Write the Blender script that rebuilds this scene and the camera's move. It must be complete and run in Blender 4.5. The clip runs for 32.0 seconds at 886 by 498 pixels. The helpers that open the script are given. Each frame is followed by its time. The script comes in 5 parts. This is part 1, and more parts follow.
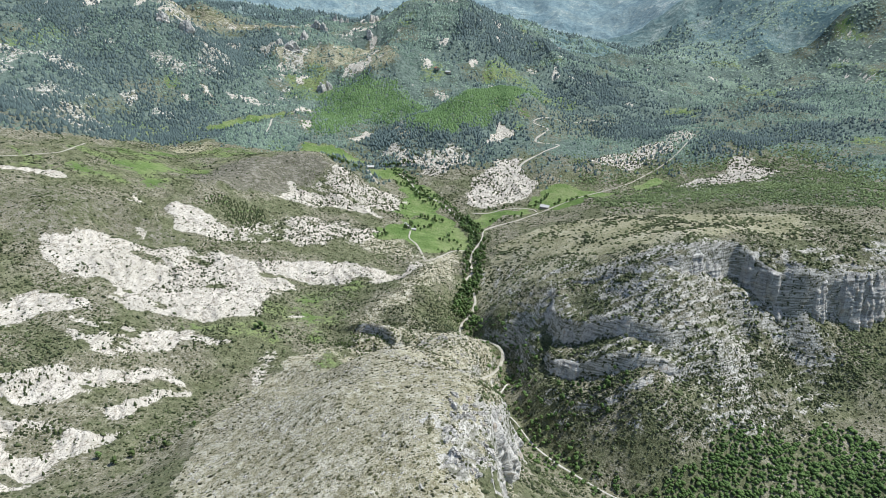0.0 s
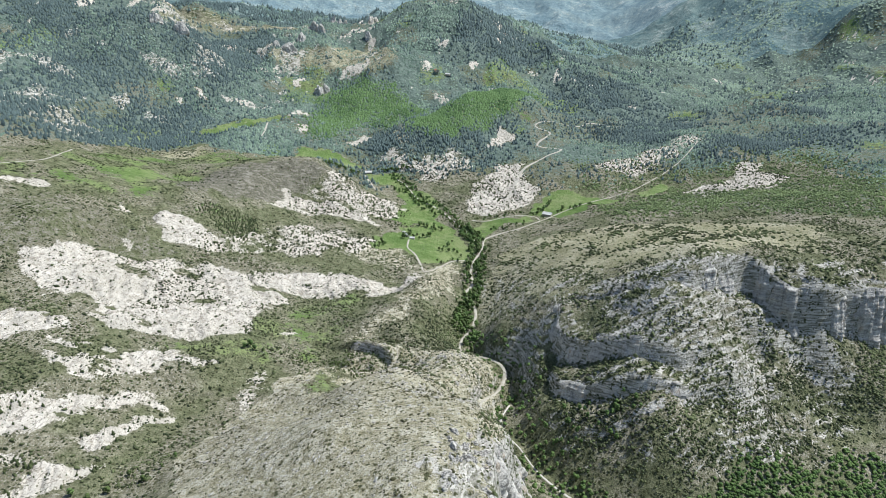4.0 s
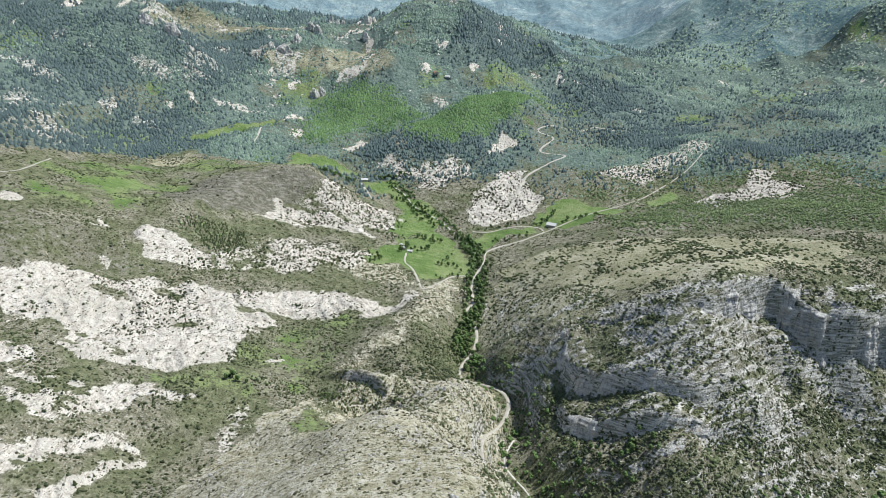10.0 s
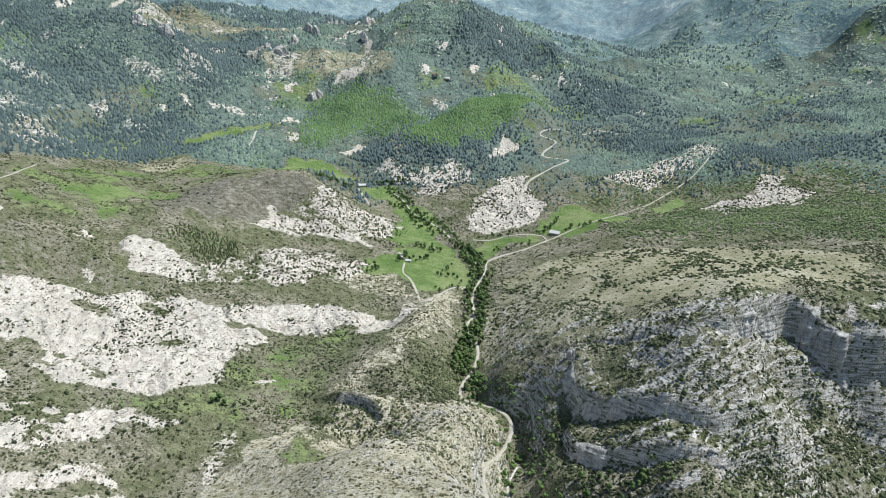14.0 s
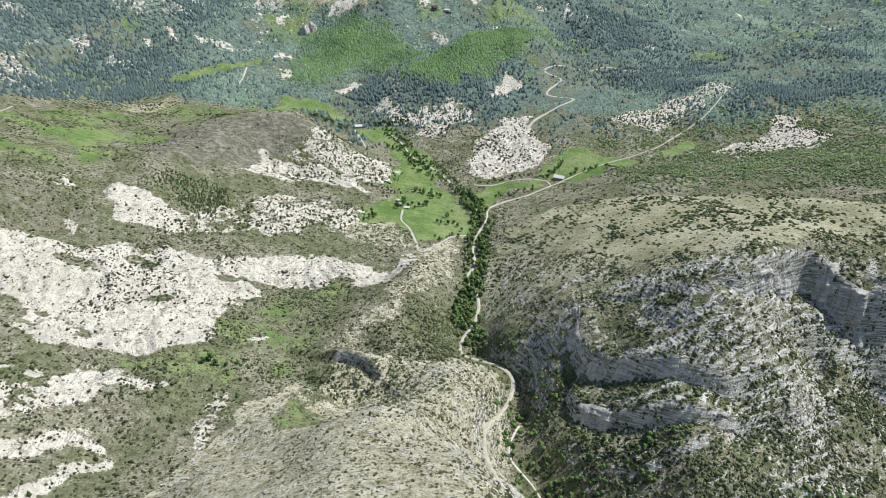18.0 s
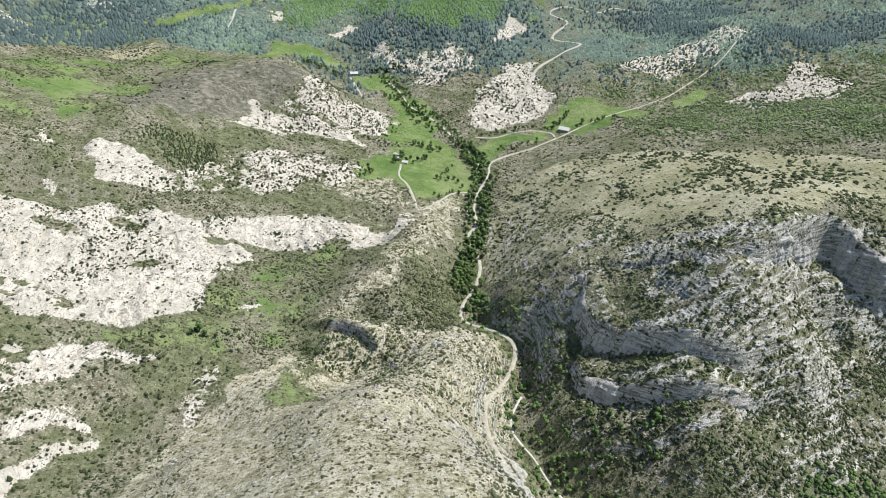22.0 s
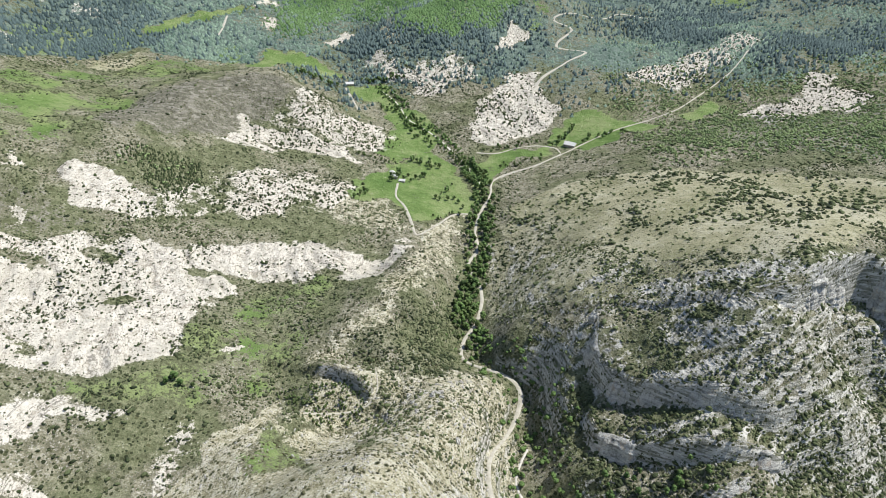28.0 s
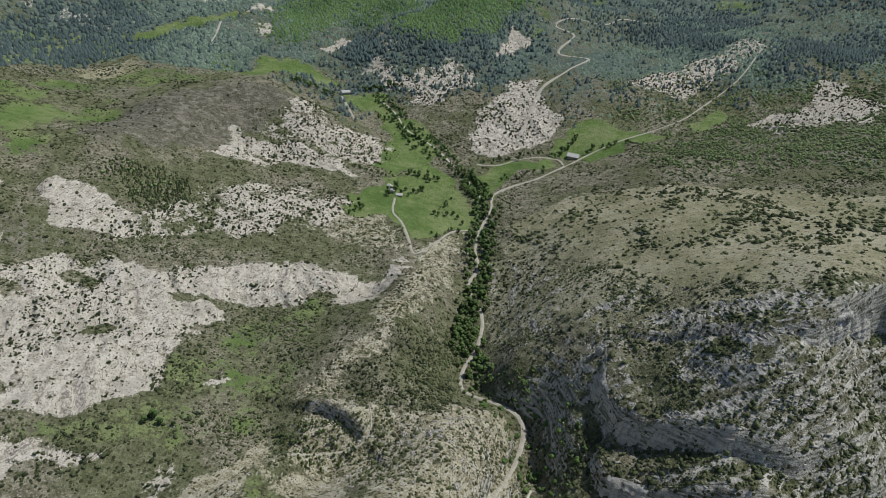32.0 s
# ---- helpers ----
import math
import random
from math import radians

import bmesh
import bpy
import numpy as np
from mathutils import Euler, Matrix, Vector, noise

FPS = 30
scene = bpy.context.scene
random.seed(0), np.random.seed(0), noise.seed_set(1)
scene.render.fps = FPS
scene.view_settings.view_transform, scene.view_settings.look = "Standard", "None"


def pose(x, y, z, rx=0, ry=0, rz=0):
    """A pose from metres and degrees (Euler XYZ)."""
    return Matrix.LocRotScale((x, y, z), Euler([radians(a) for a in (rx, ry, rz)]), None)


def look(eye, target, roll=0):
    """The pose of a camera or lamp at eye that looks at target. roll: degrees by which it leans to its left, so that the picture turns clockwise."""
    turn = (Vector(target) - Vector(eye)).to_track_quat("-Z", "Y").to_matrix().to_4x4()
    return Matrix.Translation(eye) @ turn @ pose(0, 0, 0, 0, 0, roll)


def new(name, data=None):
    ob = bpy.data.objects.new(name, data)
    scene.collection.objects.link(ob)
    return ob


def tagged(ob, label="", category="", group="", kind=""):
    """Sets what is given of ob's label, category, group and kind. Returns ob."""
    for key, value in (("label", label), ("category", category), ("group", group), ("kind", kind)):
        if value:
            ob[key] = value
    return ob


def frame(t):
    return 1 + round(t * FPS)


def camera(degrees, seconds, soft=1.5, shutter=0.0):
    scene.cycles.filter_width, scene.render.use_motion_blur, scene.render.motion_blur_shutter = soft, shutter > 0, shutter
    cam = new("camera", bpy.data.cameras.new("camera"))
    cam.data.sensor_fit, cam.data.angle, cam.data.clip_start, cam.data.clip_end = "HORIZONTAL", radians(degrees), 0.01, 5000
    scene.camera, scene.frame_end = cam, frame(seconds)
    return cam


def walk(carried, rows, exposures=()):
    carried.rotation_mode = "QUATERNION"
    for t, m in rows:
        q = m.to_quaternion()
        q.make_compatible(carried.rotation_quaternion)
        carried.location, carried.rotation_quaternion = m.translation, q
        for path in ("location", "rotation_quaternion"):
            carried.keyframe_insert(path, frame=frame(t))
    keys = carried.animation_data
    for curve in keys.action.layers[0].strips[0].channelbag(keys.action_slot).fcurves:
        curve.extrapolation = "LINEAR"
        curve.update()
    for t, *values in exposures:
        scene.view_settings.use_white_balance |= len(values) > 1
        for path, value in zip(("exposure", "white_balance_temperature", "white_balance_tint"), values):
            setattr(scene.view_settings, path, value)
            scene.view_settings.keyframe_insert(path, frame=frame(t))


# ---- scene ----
cam = camera(70.73, 32.0, soft=0.4)
# a level, straight flight at constant speed; the gimbal tilts from 23 to 34 degrees on the way
CAM_Z = 400.0
PATH = [
    (0.0, 0.0, 0.0, 23.19), (3.5, 0.8, 30.7, 23.14), (5.5, 1.2, 48.2, 23.14), (9.0, 1.9, 78.9, 23.16),
    (13.5, 2.5, 118.2, 23.17), (15.3, 2.8, 133.9, 23.18), (15.6, 2.8, 136.5, 23.35), (16.0, 2.8, 139.9, 24.16),
    (17.0, 2.9, 148.6, 26.55), (18.0, 2.9, 157.2, 28.99), (19.0, 3.0, 165.8, 31.44), (19.5, 3.0, 170.2, 32.66),
    (20.0, 3.0, 174.5, 33.70), (20.5, 3.1, 178.9, 34.12), (21.0, 3.1, 183.3, 34.13), (25.5, 3.3, 223.2, 34.17),
    (28.0, 3.9, 245.3, 34.18), (30.0, 4.6, 262.8, 34.17), (32.0, 5.3, 280.0, 34.12),
]
walk(cam, [(t, pose(x, y, CAM_Z, 90 - tilt)) for t, x, y, tilt in PATH],
     [(0.0, 0.0, 6240, 9), (15.5, 0.0, 6240, 9), (20.5, 0.1, 6500, 9), (30.3, 0.1, 6500, 9), (31.0, -0.07, 6500, 9), (32.0, -0.82, 6500, 9)])

# ---- sky and sun ----
SUN_ELEVATION, SUN_AZIMUTH = 57.0, 76.0   # azimuth clockwise from +y (the flight's heading)
world = bpy.data.worlds.new("sky")
scene.world = world
world.use_nodes = True
wn = world.node_tree
sky = wn.nodes.new("ShaderNodeTexSky")
sky.sky_type, sky.sun_disc = "NISHITA", False
sky.sun_elevation, sky.sun_rotation = radians(SUN_ELEVATION), radians(SUN_AZIMUTH)
sky.altitude, sky.dust_density = 900, 1.5
wn.links.new(sky.outputs["Color"], wn.nodes["Background"].inputs["Color"])
wn.nodes["Background"].inputs["Strength"].default_value = 0.12
sun = new("sun", bpy.data.lights.new("sun", "SUN"))
sun.data.energy, sun.data.angle, sun.data.color = 5.0, radians(0.53), (1.0, 0.965, 0.90)
_az, _el = radians(SUN_AZIMUTH), radians(SUN_ELEVATION)
_to_sun = Vector((math.sin(_az) * math.cos(_el), math.cos(_az) * math.cos(_el), math.sin(_el)))
sun.matrix_world = look(_to_sun * 3000, (0, 0, 0))

# ---- materials ----
def shader(name, rough=0.9, specular=0.2):
    """A material with a Principled shader; returns it with its tree and shader node."""
    m = bpy.data.materials.new(name)
    m.use_nodes = True
    node = m.node_tree.nodes["Principled BSDF"]
    node.inputs["Roughness"].default_value = rough
    node.inputs["Specular IOR Level"].default_value = specular
    return m, m.node_tree, node


def add(tree, kind, **values):
    """A node with some of its inputs set to values or linked to sockets."""
    node = tree.nodes.new(kind)
    for key, value in values.items():
        slot = node.inputs[int(key[1:]) if key[0] == "i" and key[1:].isdigit() else key]
        if isinstance(value, bpy.types.NodeSocket):
            tree.links.new(value, slot)
        else:
            slot.default_value = value
    return node


def maths(tree, operation, a, b=0.0, clamp=False):
    node = add(tree, "ShaderNodeMath", i0=a, i1=b)
    node.operation, node.use_clamp = operation, clamp
    return node.outputs[0]


def grain(tree, where, scale, detail=3.0, rough=0.55, stretch=None):
    if stretch:
        node = add(tree, "ShaderNodeMapping", Vector=where)
        node.inputs["Scale"].default_value = stretch
        where = node.outputs[0]
    return add(tree, "ShaderNodeTexNoise", Vector=where, Scale=scale, Detail=detail, Roughness=rough).outputs["Fac"]


def ramp(tree, fac, stops):
    node = add(tree, "ShaderNodeValToRGB", Fac=fac)
    e = node.color_ramp.elements
    while len(e) < len(stops):
        e.new(0.5)
    for k, (at, colour) in enumerate(stops):
        e[k].position, e[k].color = at, (*colour, 1)
    return node.outputs["Color"]


def blend(tree, fac, a, b):
    node = tree.nodes.new("ShaderNodeMix")
    node.data_type = "RGBA"
    for slot, value in ((0, fac), (6, a), (7, b)):
        if isinstance(value, bpy.types.NodeSocket):
            tree.links.new(value, node.inputs[slot])
        else:
            node.inputs[slot].default_value = value if slot == 0 else (*value, 1)
    return node.outputs[2]


def bumped(tree, node, high, strength, distance):
    b = add(tree, "ShaderNodeBump", Height=high, Strength=strength, Distance=distance)
    tree.links.new(b.outputs["Normal"], node.inputs["Normal"])


def place(tree):
    return tree.nodes.new("ShaderNodeNewGeometry").outputs["Position"]


def ground_material():
    m, t, p = shader("hill_ground", 0.95, 0.1)
    # grain, stones and tufts at several sizes; the cover maps say what grows where
    at = place(t)
    wide, mid, fine = grain(t, at, 0.018, 4), grain(t, at, 0.13, 5, 0.65), grain(t, at, 0.55, 4, 0.7)
    both = maths(t, "ADD", maths(t, "MULTIPLY", mid, 0.55), maths(t, "MULTIPLY", fine, 0.45))
    broad = maths(t, "ADD", maths(t, "MULTIPLY", wide, 0.5), maths(t, "MULTIPLY", both, 0.5))

    def mask(name, soft=0.16):
        a = add(t, "ShaderNodeAttribute")
        a.attribute_name = name
        v = maths(t, "ADD", a.outputs["Fac"], maths(t, "MULTIPLY", maths(t, "SUBTRACT", both, 0.5), 3.2))
        r = add(t, "ShaderNodeMapRange", Value=v)
        r.inputs["From Min"].default_value, r.inputs["From Max"].default_value = 0.5 - soft / 2, 0.5 + soft / 2
        return r.outputs["Result"]

    def cells(scale, least, most):
        """Round spots of many sizes: one for each cell, with a random value of its own."""
        v = add(t, "ShaderNodeTexVoronoi", Vector=at, Scale=scale, Randomness=1.0)
        own = add(t, "ShaderNodeSeparateColor", Color=v.outputs["Color"]).outputs
        size = maths(t, "ADD", least, maths(t, "MULTIPLY", maths(t, "POWER", own[0], 2.0), most - least))
        return maths(t, "LESS_THAN", v.outputs["Distance"], size), own[1]

    shrub, shrub_own = cells(0.40, 0.06, 0.62)
    tuft, tuft_own = cells(0.95, 0.10, 0.60)
    stone, stone_own = cells(0.85, 0.0, 0.62)
    chip, chip_own = cells(1.7, 0.1, 0.6)
    leaf = ramp(t, shrub_own, [(0.0, (0.034, 0.042, 0.022)), (1.0, (0.095, 0.10, 0.052))])
    pale = ramp(t, stone_own, [(0.0, (0.26, 0.25, 0.215)), (1.0, (0.50, 0.48, 0.425))])
    earth = ramp(t, both, [(0.41, (0.135, 0.13, 0.088)), (0.5, (0.215, 0.205, 0.143)), (0.58, (0.345, 0.328, 0.25))])
    patch = add(t, "ShaderNodeMapRange", Value=wide)
    patch.inputs["From Min"].default_value, patch.inputs["From Max"].default_value = 0.44, 0.56
    earth = blend(t, maths(t, "MULTIPLY", patch.outputs["Result"], 0.7), earth, ramp(t, both, [(0.42, (0.085, 0.105, 0.048)), (0.58, (0.165, 0.185, 0.092))]))
    heath = blend(t, maths(t, "MULTIPLY", stone, maths(t, "SUBTRACT", 0.75, patch.outputs["Result"], True)), earth, pale)
    heath = blend(t, maths(t, "MULTIPLY", tuft, 0.55), heath, ramp(t, tuft_own, [(0.0, (0.062, 0.078, 0.04)), (1.0, (0.145, 0.155, 0.088))]))
    heath = blend(t, shrub, heath, leaf)
    marl = ramp(t, both, [(0.40, (0.36, 0.325, 0.265)), (0.47, (0.545, 0.51, 0.44)), (0.56, (0.645, 0.61, 0.54))])
    marl = blend(t, maths(t, "MULTIPLY", maths(t, "GREATER_THAN", wide, 0.53), 0.4), marl, (0.46, 0.435, 0.37))
    streak = grain(t, at, 0.22, 4, 0.6, (0.12, 0.12, 1.6))
    seam = maths(t, "LESS_THAN", maths(t, "ABSOLUTE", maths(t, "SUBTRACT", streak, 0.47)), 0.012)
    marl = blend(t, maths(t, "MULTIPLY", seam, 0.75), marl, (0.22, 0.205, 0.17))
    marl = blend(t, maths(t, "MULTIPLY", maths(t, "GREATER_THAN", streak, 0.57), 0.4), marl, (0.36, 0.34, 0.29))
    marl = blend(t, maths(t, "MULTIPLY", tuft, maths(t, "GREATER_THAN", tuft_own, 0.78)), marl, (0.16, 0.15, 0.10))
    marl = blend(t, maths(t, "MULTIPLY", shrub, maths(t, "GREATER_THAN", shrub_own, 0.85)), marl, (0.07, 0.075, 0.045))
    meadow = ramp(t, broad, [(0.42, (0.10, 0.165, 0.048)), (0.5, (0.148, 0.218, 0.072)), (0.57, (0.215, 0.26, 0.115))])
    dry = ramp(t, both, [(0.41, (0.20, 0.19, 0.115)), (0.49, (0.35, 0.33, 0.225)), (0.57, (0.53, 0.505, 0.40))])
    dry = blend(t, maths(t, "MULTIPLY", maths(t, "GREATER_THAN", wide, 0.52), 0.2), dry, (0.24, 0.22, 0.12))
    lines = grain(t, at, 0.75, 4, 0.6, (0.10, 0.10, 1.4))
    dry = blend(t, maths(t, "MULTIPLY", maths(t, "GREATER_THAN", lines, 0.57), 0.22), dry, (0.56, 0.54, 0.47))
    dry = blend(t, maths(t, "MULTIPLY", maths(t, "LESS_THAN", lines, 0.44), 0.18), dry, (0.15, 0.145, 0.09))
    dry = blend(t, maths(t, "MULTIPLY", chip, maths(t, "GREATER_THAN", maths(t, "ADD", maths(t, "MULTIPLY", chip_own, 0.35), lines), 0.63)), dry, ramp(t, stone_own, [(0.0, (0.40, 0.385, 0.33)), (1.0, (0.66, 0.64, 0.58))]))
    dry = blend(t, maths(t, "MULTIPLY", tuft, maths(t, "GREATER_THAN", tuft_own, 0.5)), dry, (0.105, 0.105, 0.055))
    dry = blend(t, maths(t, "MULTIPLY", shrub, maths(t, "GREATER_THAN", shrub_own, 0.55)), dry, leaf)
    turf = ramp(t, broad, [(0.42, (0.24, 0.24, 0.14)), (0.5, (0.335, 0.322, 0.21)), (0.58, (0.43, 0.41, 0.30))])
    turf = blend(t, maths(t, "MULTIPLY", chip, maths(t, "GREATER_THAN", chip_own, 0.72)), turf, pale)
    turf = blend(t, maths(t, "MULTIPLY", tuft, maths(t, "GREATER_THAN", tuft_own, 0.62)), turf, (0.12, 0.13, 0.065))
    turf = blend(t, maths(t, "MULTIPLY", shrub, maths(t, "GREATER_THAN", shrub_own, 0.7)), turf, leaf)
    bare = ramp(t, both, [(0.41, (0.098, 0.096, 0.07)), (0.5, (0.155, 0.15, 0.115)), (0.58, (0.235, 0.225, 0.18))])
    rill = grain(t, at, 0.16, 5, 0.65, (0.35, 0.9, 1.6))
    bare = blend(t, maths(t, "MULTIPLY", maths(t, "GREATER_THAN", rill, 0.565), 0.4), bare, (0.38, 0.36, 0.315))
    bare = blend(t, maths(t, "MULTIPLY", shrub, maths(t, "GREATER_THAN", shrub_own, 0.6)), bare, leaf)
    beds = grain(t, at, 0.42, 5, 0.6, (0.16, 0.16, 1.5))
    rock = ramp(t, maths(t, "ADD", maths(t, "MULTIPLY", beds, 0.7), maths(t, "MULTIPLY", both, 0.3)),
                [(0.38, (0.12, 0.125, 0.09)), (0.475, (0.31, 0.305, 0.26)), (0.565, (0.58, 0.565, 0.52))])
    rock = blend(t, maths(t, "MULTIPLY", shrub, maths(t, "GREATER_THAN", shrub_own, 0.3)), rock, leaf)
    rock = blend(t, maths(t, "MULTIPLY", tuft, maths(t, "GREATER_THAN", tuft_own, 0.72)), rock, (0.12, 0.13, 0.065))
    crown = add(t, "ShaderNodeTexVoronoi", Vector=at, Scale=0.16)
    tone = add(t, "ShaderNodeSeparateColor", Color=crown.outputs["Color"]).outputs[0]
    # forest floor, its green made bluer and lighter to stand for distant haze
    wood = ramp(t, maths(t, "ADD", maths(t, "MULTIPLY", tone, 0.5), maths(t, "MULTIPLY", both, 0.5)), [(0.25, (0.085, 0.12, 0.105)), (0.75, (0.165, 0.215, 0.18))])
    colour = heath
    for name, look_of in (("cover_dry", dry), ("cover_turf", turf), ("cover_bare", bare), ("cover_hazed_wood", wood), ("cover_meadow", meadow), ("cover_marl", marl), ("cover_rock", rock)):
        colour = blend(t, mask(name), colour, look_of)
    t.links.new(colour, p.inputs["Base Color"])
    bumped(t, p, maths(t, "ADD", fine, maths(t, "MULTIPLY", mid, 2.0)), 1.0, 1.1)
    return m


def foliage(name, dark, light, seed=0.0):
    m, t, p = shader(name, 0.8, 0.15)
    g = t.nodes.new("ShaderNodeNewGeometry")
    o = t.nodes.new("ShaderNodeObjectInfo")
    at = g.outputs["Position"]
    leaf = grain(t, at, 1.6, 3, 0.7)
    v = maths(t, "ADD", maths(t, "MULTIPLY", g.outputs["Random Per Island"], 0.5), maths(t, "MULTIPLY", leaf, 0.5))
    v = maths(t, "ADD", v, maths(t, "MULTIPLY", o.outputs["Random"], 0.2))
    v = maths(t, "ADD", v, maths(t, "MULTIPLY", maths(t, "SUBTRACT", grain(t, at, 0.012, 3), 0.5), 1.3))
    mean = tuple((a + b) / 2 for a, b in zip(dark, light))
    t.links.new(ramp(t, v, [(0.25, dark), (0.5, mean), (0.85, light)]), p.inputs["Base Color"])
    bumped(t, p, leaf, 1.0, 0.6)
    return m


def cliff_material():
    m, t, p = shader("limestone", 0.9, 0.15)
    at = place(t)
    beds = grain(t, at, 0.28, 6, 0.65, (0.3, 0.3, 2.2))
    fine, mid = grain(t, at, 1.3, 4, 0.65), grain(t, at, 0.11, 4, 0.6)
    streak = grain(t, at, 0.4, 3, 0.6, (1.3, 1.3, 0.12))
    v = maths(t, "ADD", maths(t, "MULTIPLY", beds, 0.5), maths(t, "ADD", maths(t, "MULTIPLY", fine, 0.25), maths(t, "MULTIPLY", mid, 0.25)))
    c = ramp(t, v, [(0.36, (0.16, 0.16, 0.145)), (0.46, (0.42, 0.41, 0.38)), (0.58, (0.66, 0.645, 0.60))])
    c = blend(t, maths(t, "MULTIPLY", maths(t, "GREATER_THAN", streak, 0.58), 0.45), c, (0.16, 0.155, 0.14))
    c = blend(t, maths(t, "MULTIPLY", maths(t, "GREATER_THAN", mid, 0.62), 0.5), c, (0.42, 0.33, 0.23))
    t.links.new(c, p.inputs["Base Color"])
    bumped(t, p, maths(t, "ADD", fine, maths(t, "MULTIPLY", beds, 1.6)), 0.9, 0.9)
    return m


def plain(name, dark, light, scale=0.6, rough=0.9, bump=0.3):
    m, t, p = shader(name, rough)
    at = place(t)
    v = maths(t, "ADD", maths(t, "MULTIPLY", grain(t, at, scale, 4), 0.6), maths(t, "MULTIPLY", grain(t, at, scale * 7, 3), 0.4))
    t.links.new(ramp(t, v, [(0.35, dark), (0.65, light)]), p.inputs["Base Color"])
    bumped(t, p, v, bump, 0.2)
    return m


M_GROUND, M_CLIFF = ground_material(), cliff_material()
M_ROAD = plain("gravel_track", (0.34, 0.32, 0.265), (0.53, 0.505, 0.44), 0.25)
M_GRAVEL = plain("river_gravel", (0.42, 0.40, 0.36), (0.64, 0.62, 0.57), 0.5)
M_SCRUB = foliage("scrub_leaves", (0.038, 0.052, 0.026), (0.155, 0.185, 0.09))
# far foliage: haze is painted in as bluer, paler leaf colours
M_HAZED_PINE = foliage("hazed_pine_needles", (0.04, 0.064, 0.068), (0.105, 0.15, 0.148))
M_HAZED_OAK = foliage("hazed_oak_leaves", (0.08, 0.13, 0.105), (0.22, 0.305, 0.23))
M_HAZED_BRUSH = foliage("hazed_brush_leaves", (0.095, 0.15, 0.115), (0.235, 0.315, 0.235))
M_CUSHION = foliage("cushion_scrub_leaves", (0.045, 0.048, 0.026), (0.135, 0.135, 0.072))
M_OAK = foliage("holm_oak_leaves", (0.085, 0.13, 0.055), (0.26, 0.34, 0.15))
M_PINE = foliage("pine_needles", (0.026, 0.04, 0.019), (0.085, 0.11, 0.048))
M_BROAD = foliage("broad_leaves", (0.04, 0.082, 0.026), (0.13, 0.205, 0.068))
M_BEECH = foliage("fresh_beech_leaves", (0.045, 0.095, 0.035), (0.13, 0.215, 0.085))
M_MIXED = foliage("mixed_leaves", (0.03, 0.055, 0.02), (0.11, 0.155, 0.055))
M_BARK = plain("bark", (0.07, 0.05, 0.035), (0.16, 0.125, 0.09), 2.0)
M_STONE = plain("pale_limestone", (0.27, 0.265, 0.24), (0.54, 0.525, 0.485), 0.5)
M_STONE_WALL = plain("rubble_wall", (0.34, 0.30, 0.24), (0.55, 0.50, 0.42), 1.5)
M_PALE_ROOF = plain("pale_roof_sheet", (0.50, 0.50, 0.49), (0.68, 0.68, 0.66), 0.8, 0.6)
M_TILE_ROOF = plain("clay_roof", (0.30, 0.15, 0.09), (0.46, 0.27, 0.18), 1.2)
M_DARK = plain("dark_opening", (0.02, 0.02, 0.02), (0.04, 0.04, 0.045), 2.0, 0.4)
M_METAL = plain("grey_steel", (0.35, 0.36, 0.37), (0.5, 0.5, 0.5), 1.0, 0.5)


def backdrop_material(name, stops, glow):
    """Mountains: wooded slopes, paler pastures, rock; haze painted in as blue and glow."""
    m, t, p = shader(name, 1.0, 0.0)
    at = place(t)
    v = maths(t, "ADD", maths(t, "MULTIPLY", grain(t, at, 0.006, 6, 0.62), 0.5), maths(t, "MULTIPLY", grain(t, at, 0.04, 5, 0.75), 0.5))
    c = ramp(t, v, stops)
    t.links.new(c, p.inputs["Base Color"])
    # the same colour is emitted faintly, as a veil of haze over the slopes
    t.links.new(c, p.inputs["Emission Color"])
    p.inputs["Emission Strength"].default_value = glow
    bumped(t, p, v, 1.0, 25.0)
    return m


M_RANGE = backdrop_material("wooded_range_painted_haze", [(0.40, (0.085, 0.14, 0.15)), (0.49, (0.13, 0.19, 0.19)), (0.56, (0.18, 0.24, 0.225)), (0.65, (0.33, 0.37, 0.35))], 0.3)
M_BACKDROP = backdrop_material("painted_haze_distance", [(0.40, (0.12, 0.185, 0.215)), (0.50, (0.18, 0.25, 0.27)), (0.57, (0.23, 0.295, 0.30)), (0.64, (0.38, 0.42, 0.41))], 0.35)

# ---- the lie of the land: valley lines, ridges, rims and spurs, in metres (x, y, z) ----
RIVER = [(-190, 1420, 62), (-150, 1300, 52), (-95, 1200, 45), (-40, 1110, 36), (0, 1040, 30), (35, 960, 25), (52, 880, 21),
         (42, 790, 16), (28, 720, 13), (26, 670, 11), (40, 635, 8), (72, 605, 3), (76, 560, 0), (70, 500, -3), (95, 460, -10),
         (150, 415, -16), (230, 390, -22), (340, 380, -28), (480, 400, -32), (700, 430, -40)]
NORTH_VALLEY = [(-54, 943, 33), (-67, 1061, 36), (-20, 880, 33), (-120, 1130, 46), (-120, 1230, 50), (177, 1035, 32), (90, 985, 26),
                (120, 1080, 36), (265, 1085, 44), (356, 1119, 52), (438, 1110, 56), (-250, 1370, 80), (100, 1000, 28)]
MIDDLE_RIDGE = [(-22, 770, 46), (-20, 665, 61), (-78, 575, 55), (-34, 561, 47), (-20, 720, 55),
                (-117, 565, 42), (0, 562, 58), (-38, 740, 52), (-52, 680, 65), (-100, 592, 57), (-100, 690, 47), (-125, 630, 48), (-128, 575, 46), (-75, 548, 38)]
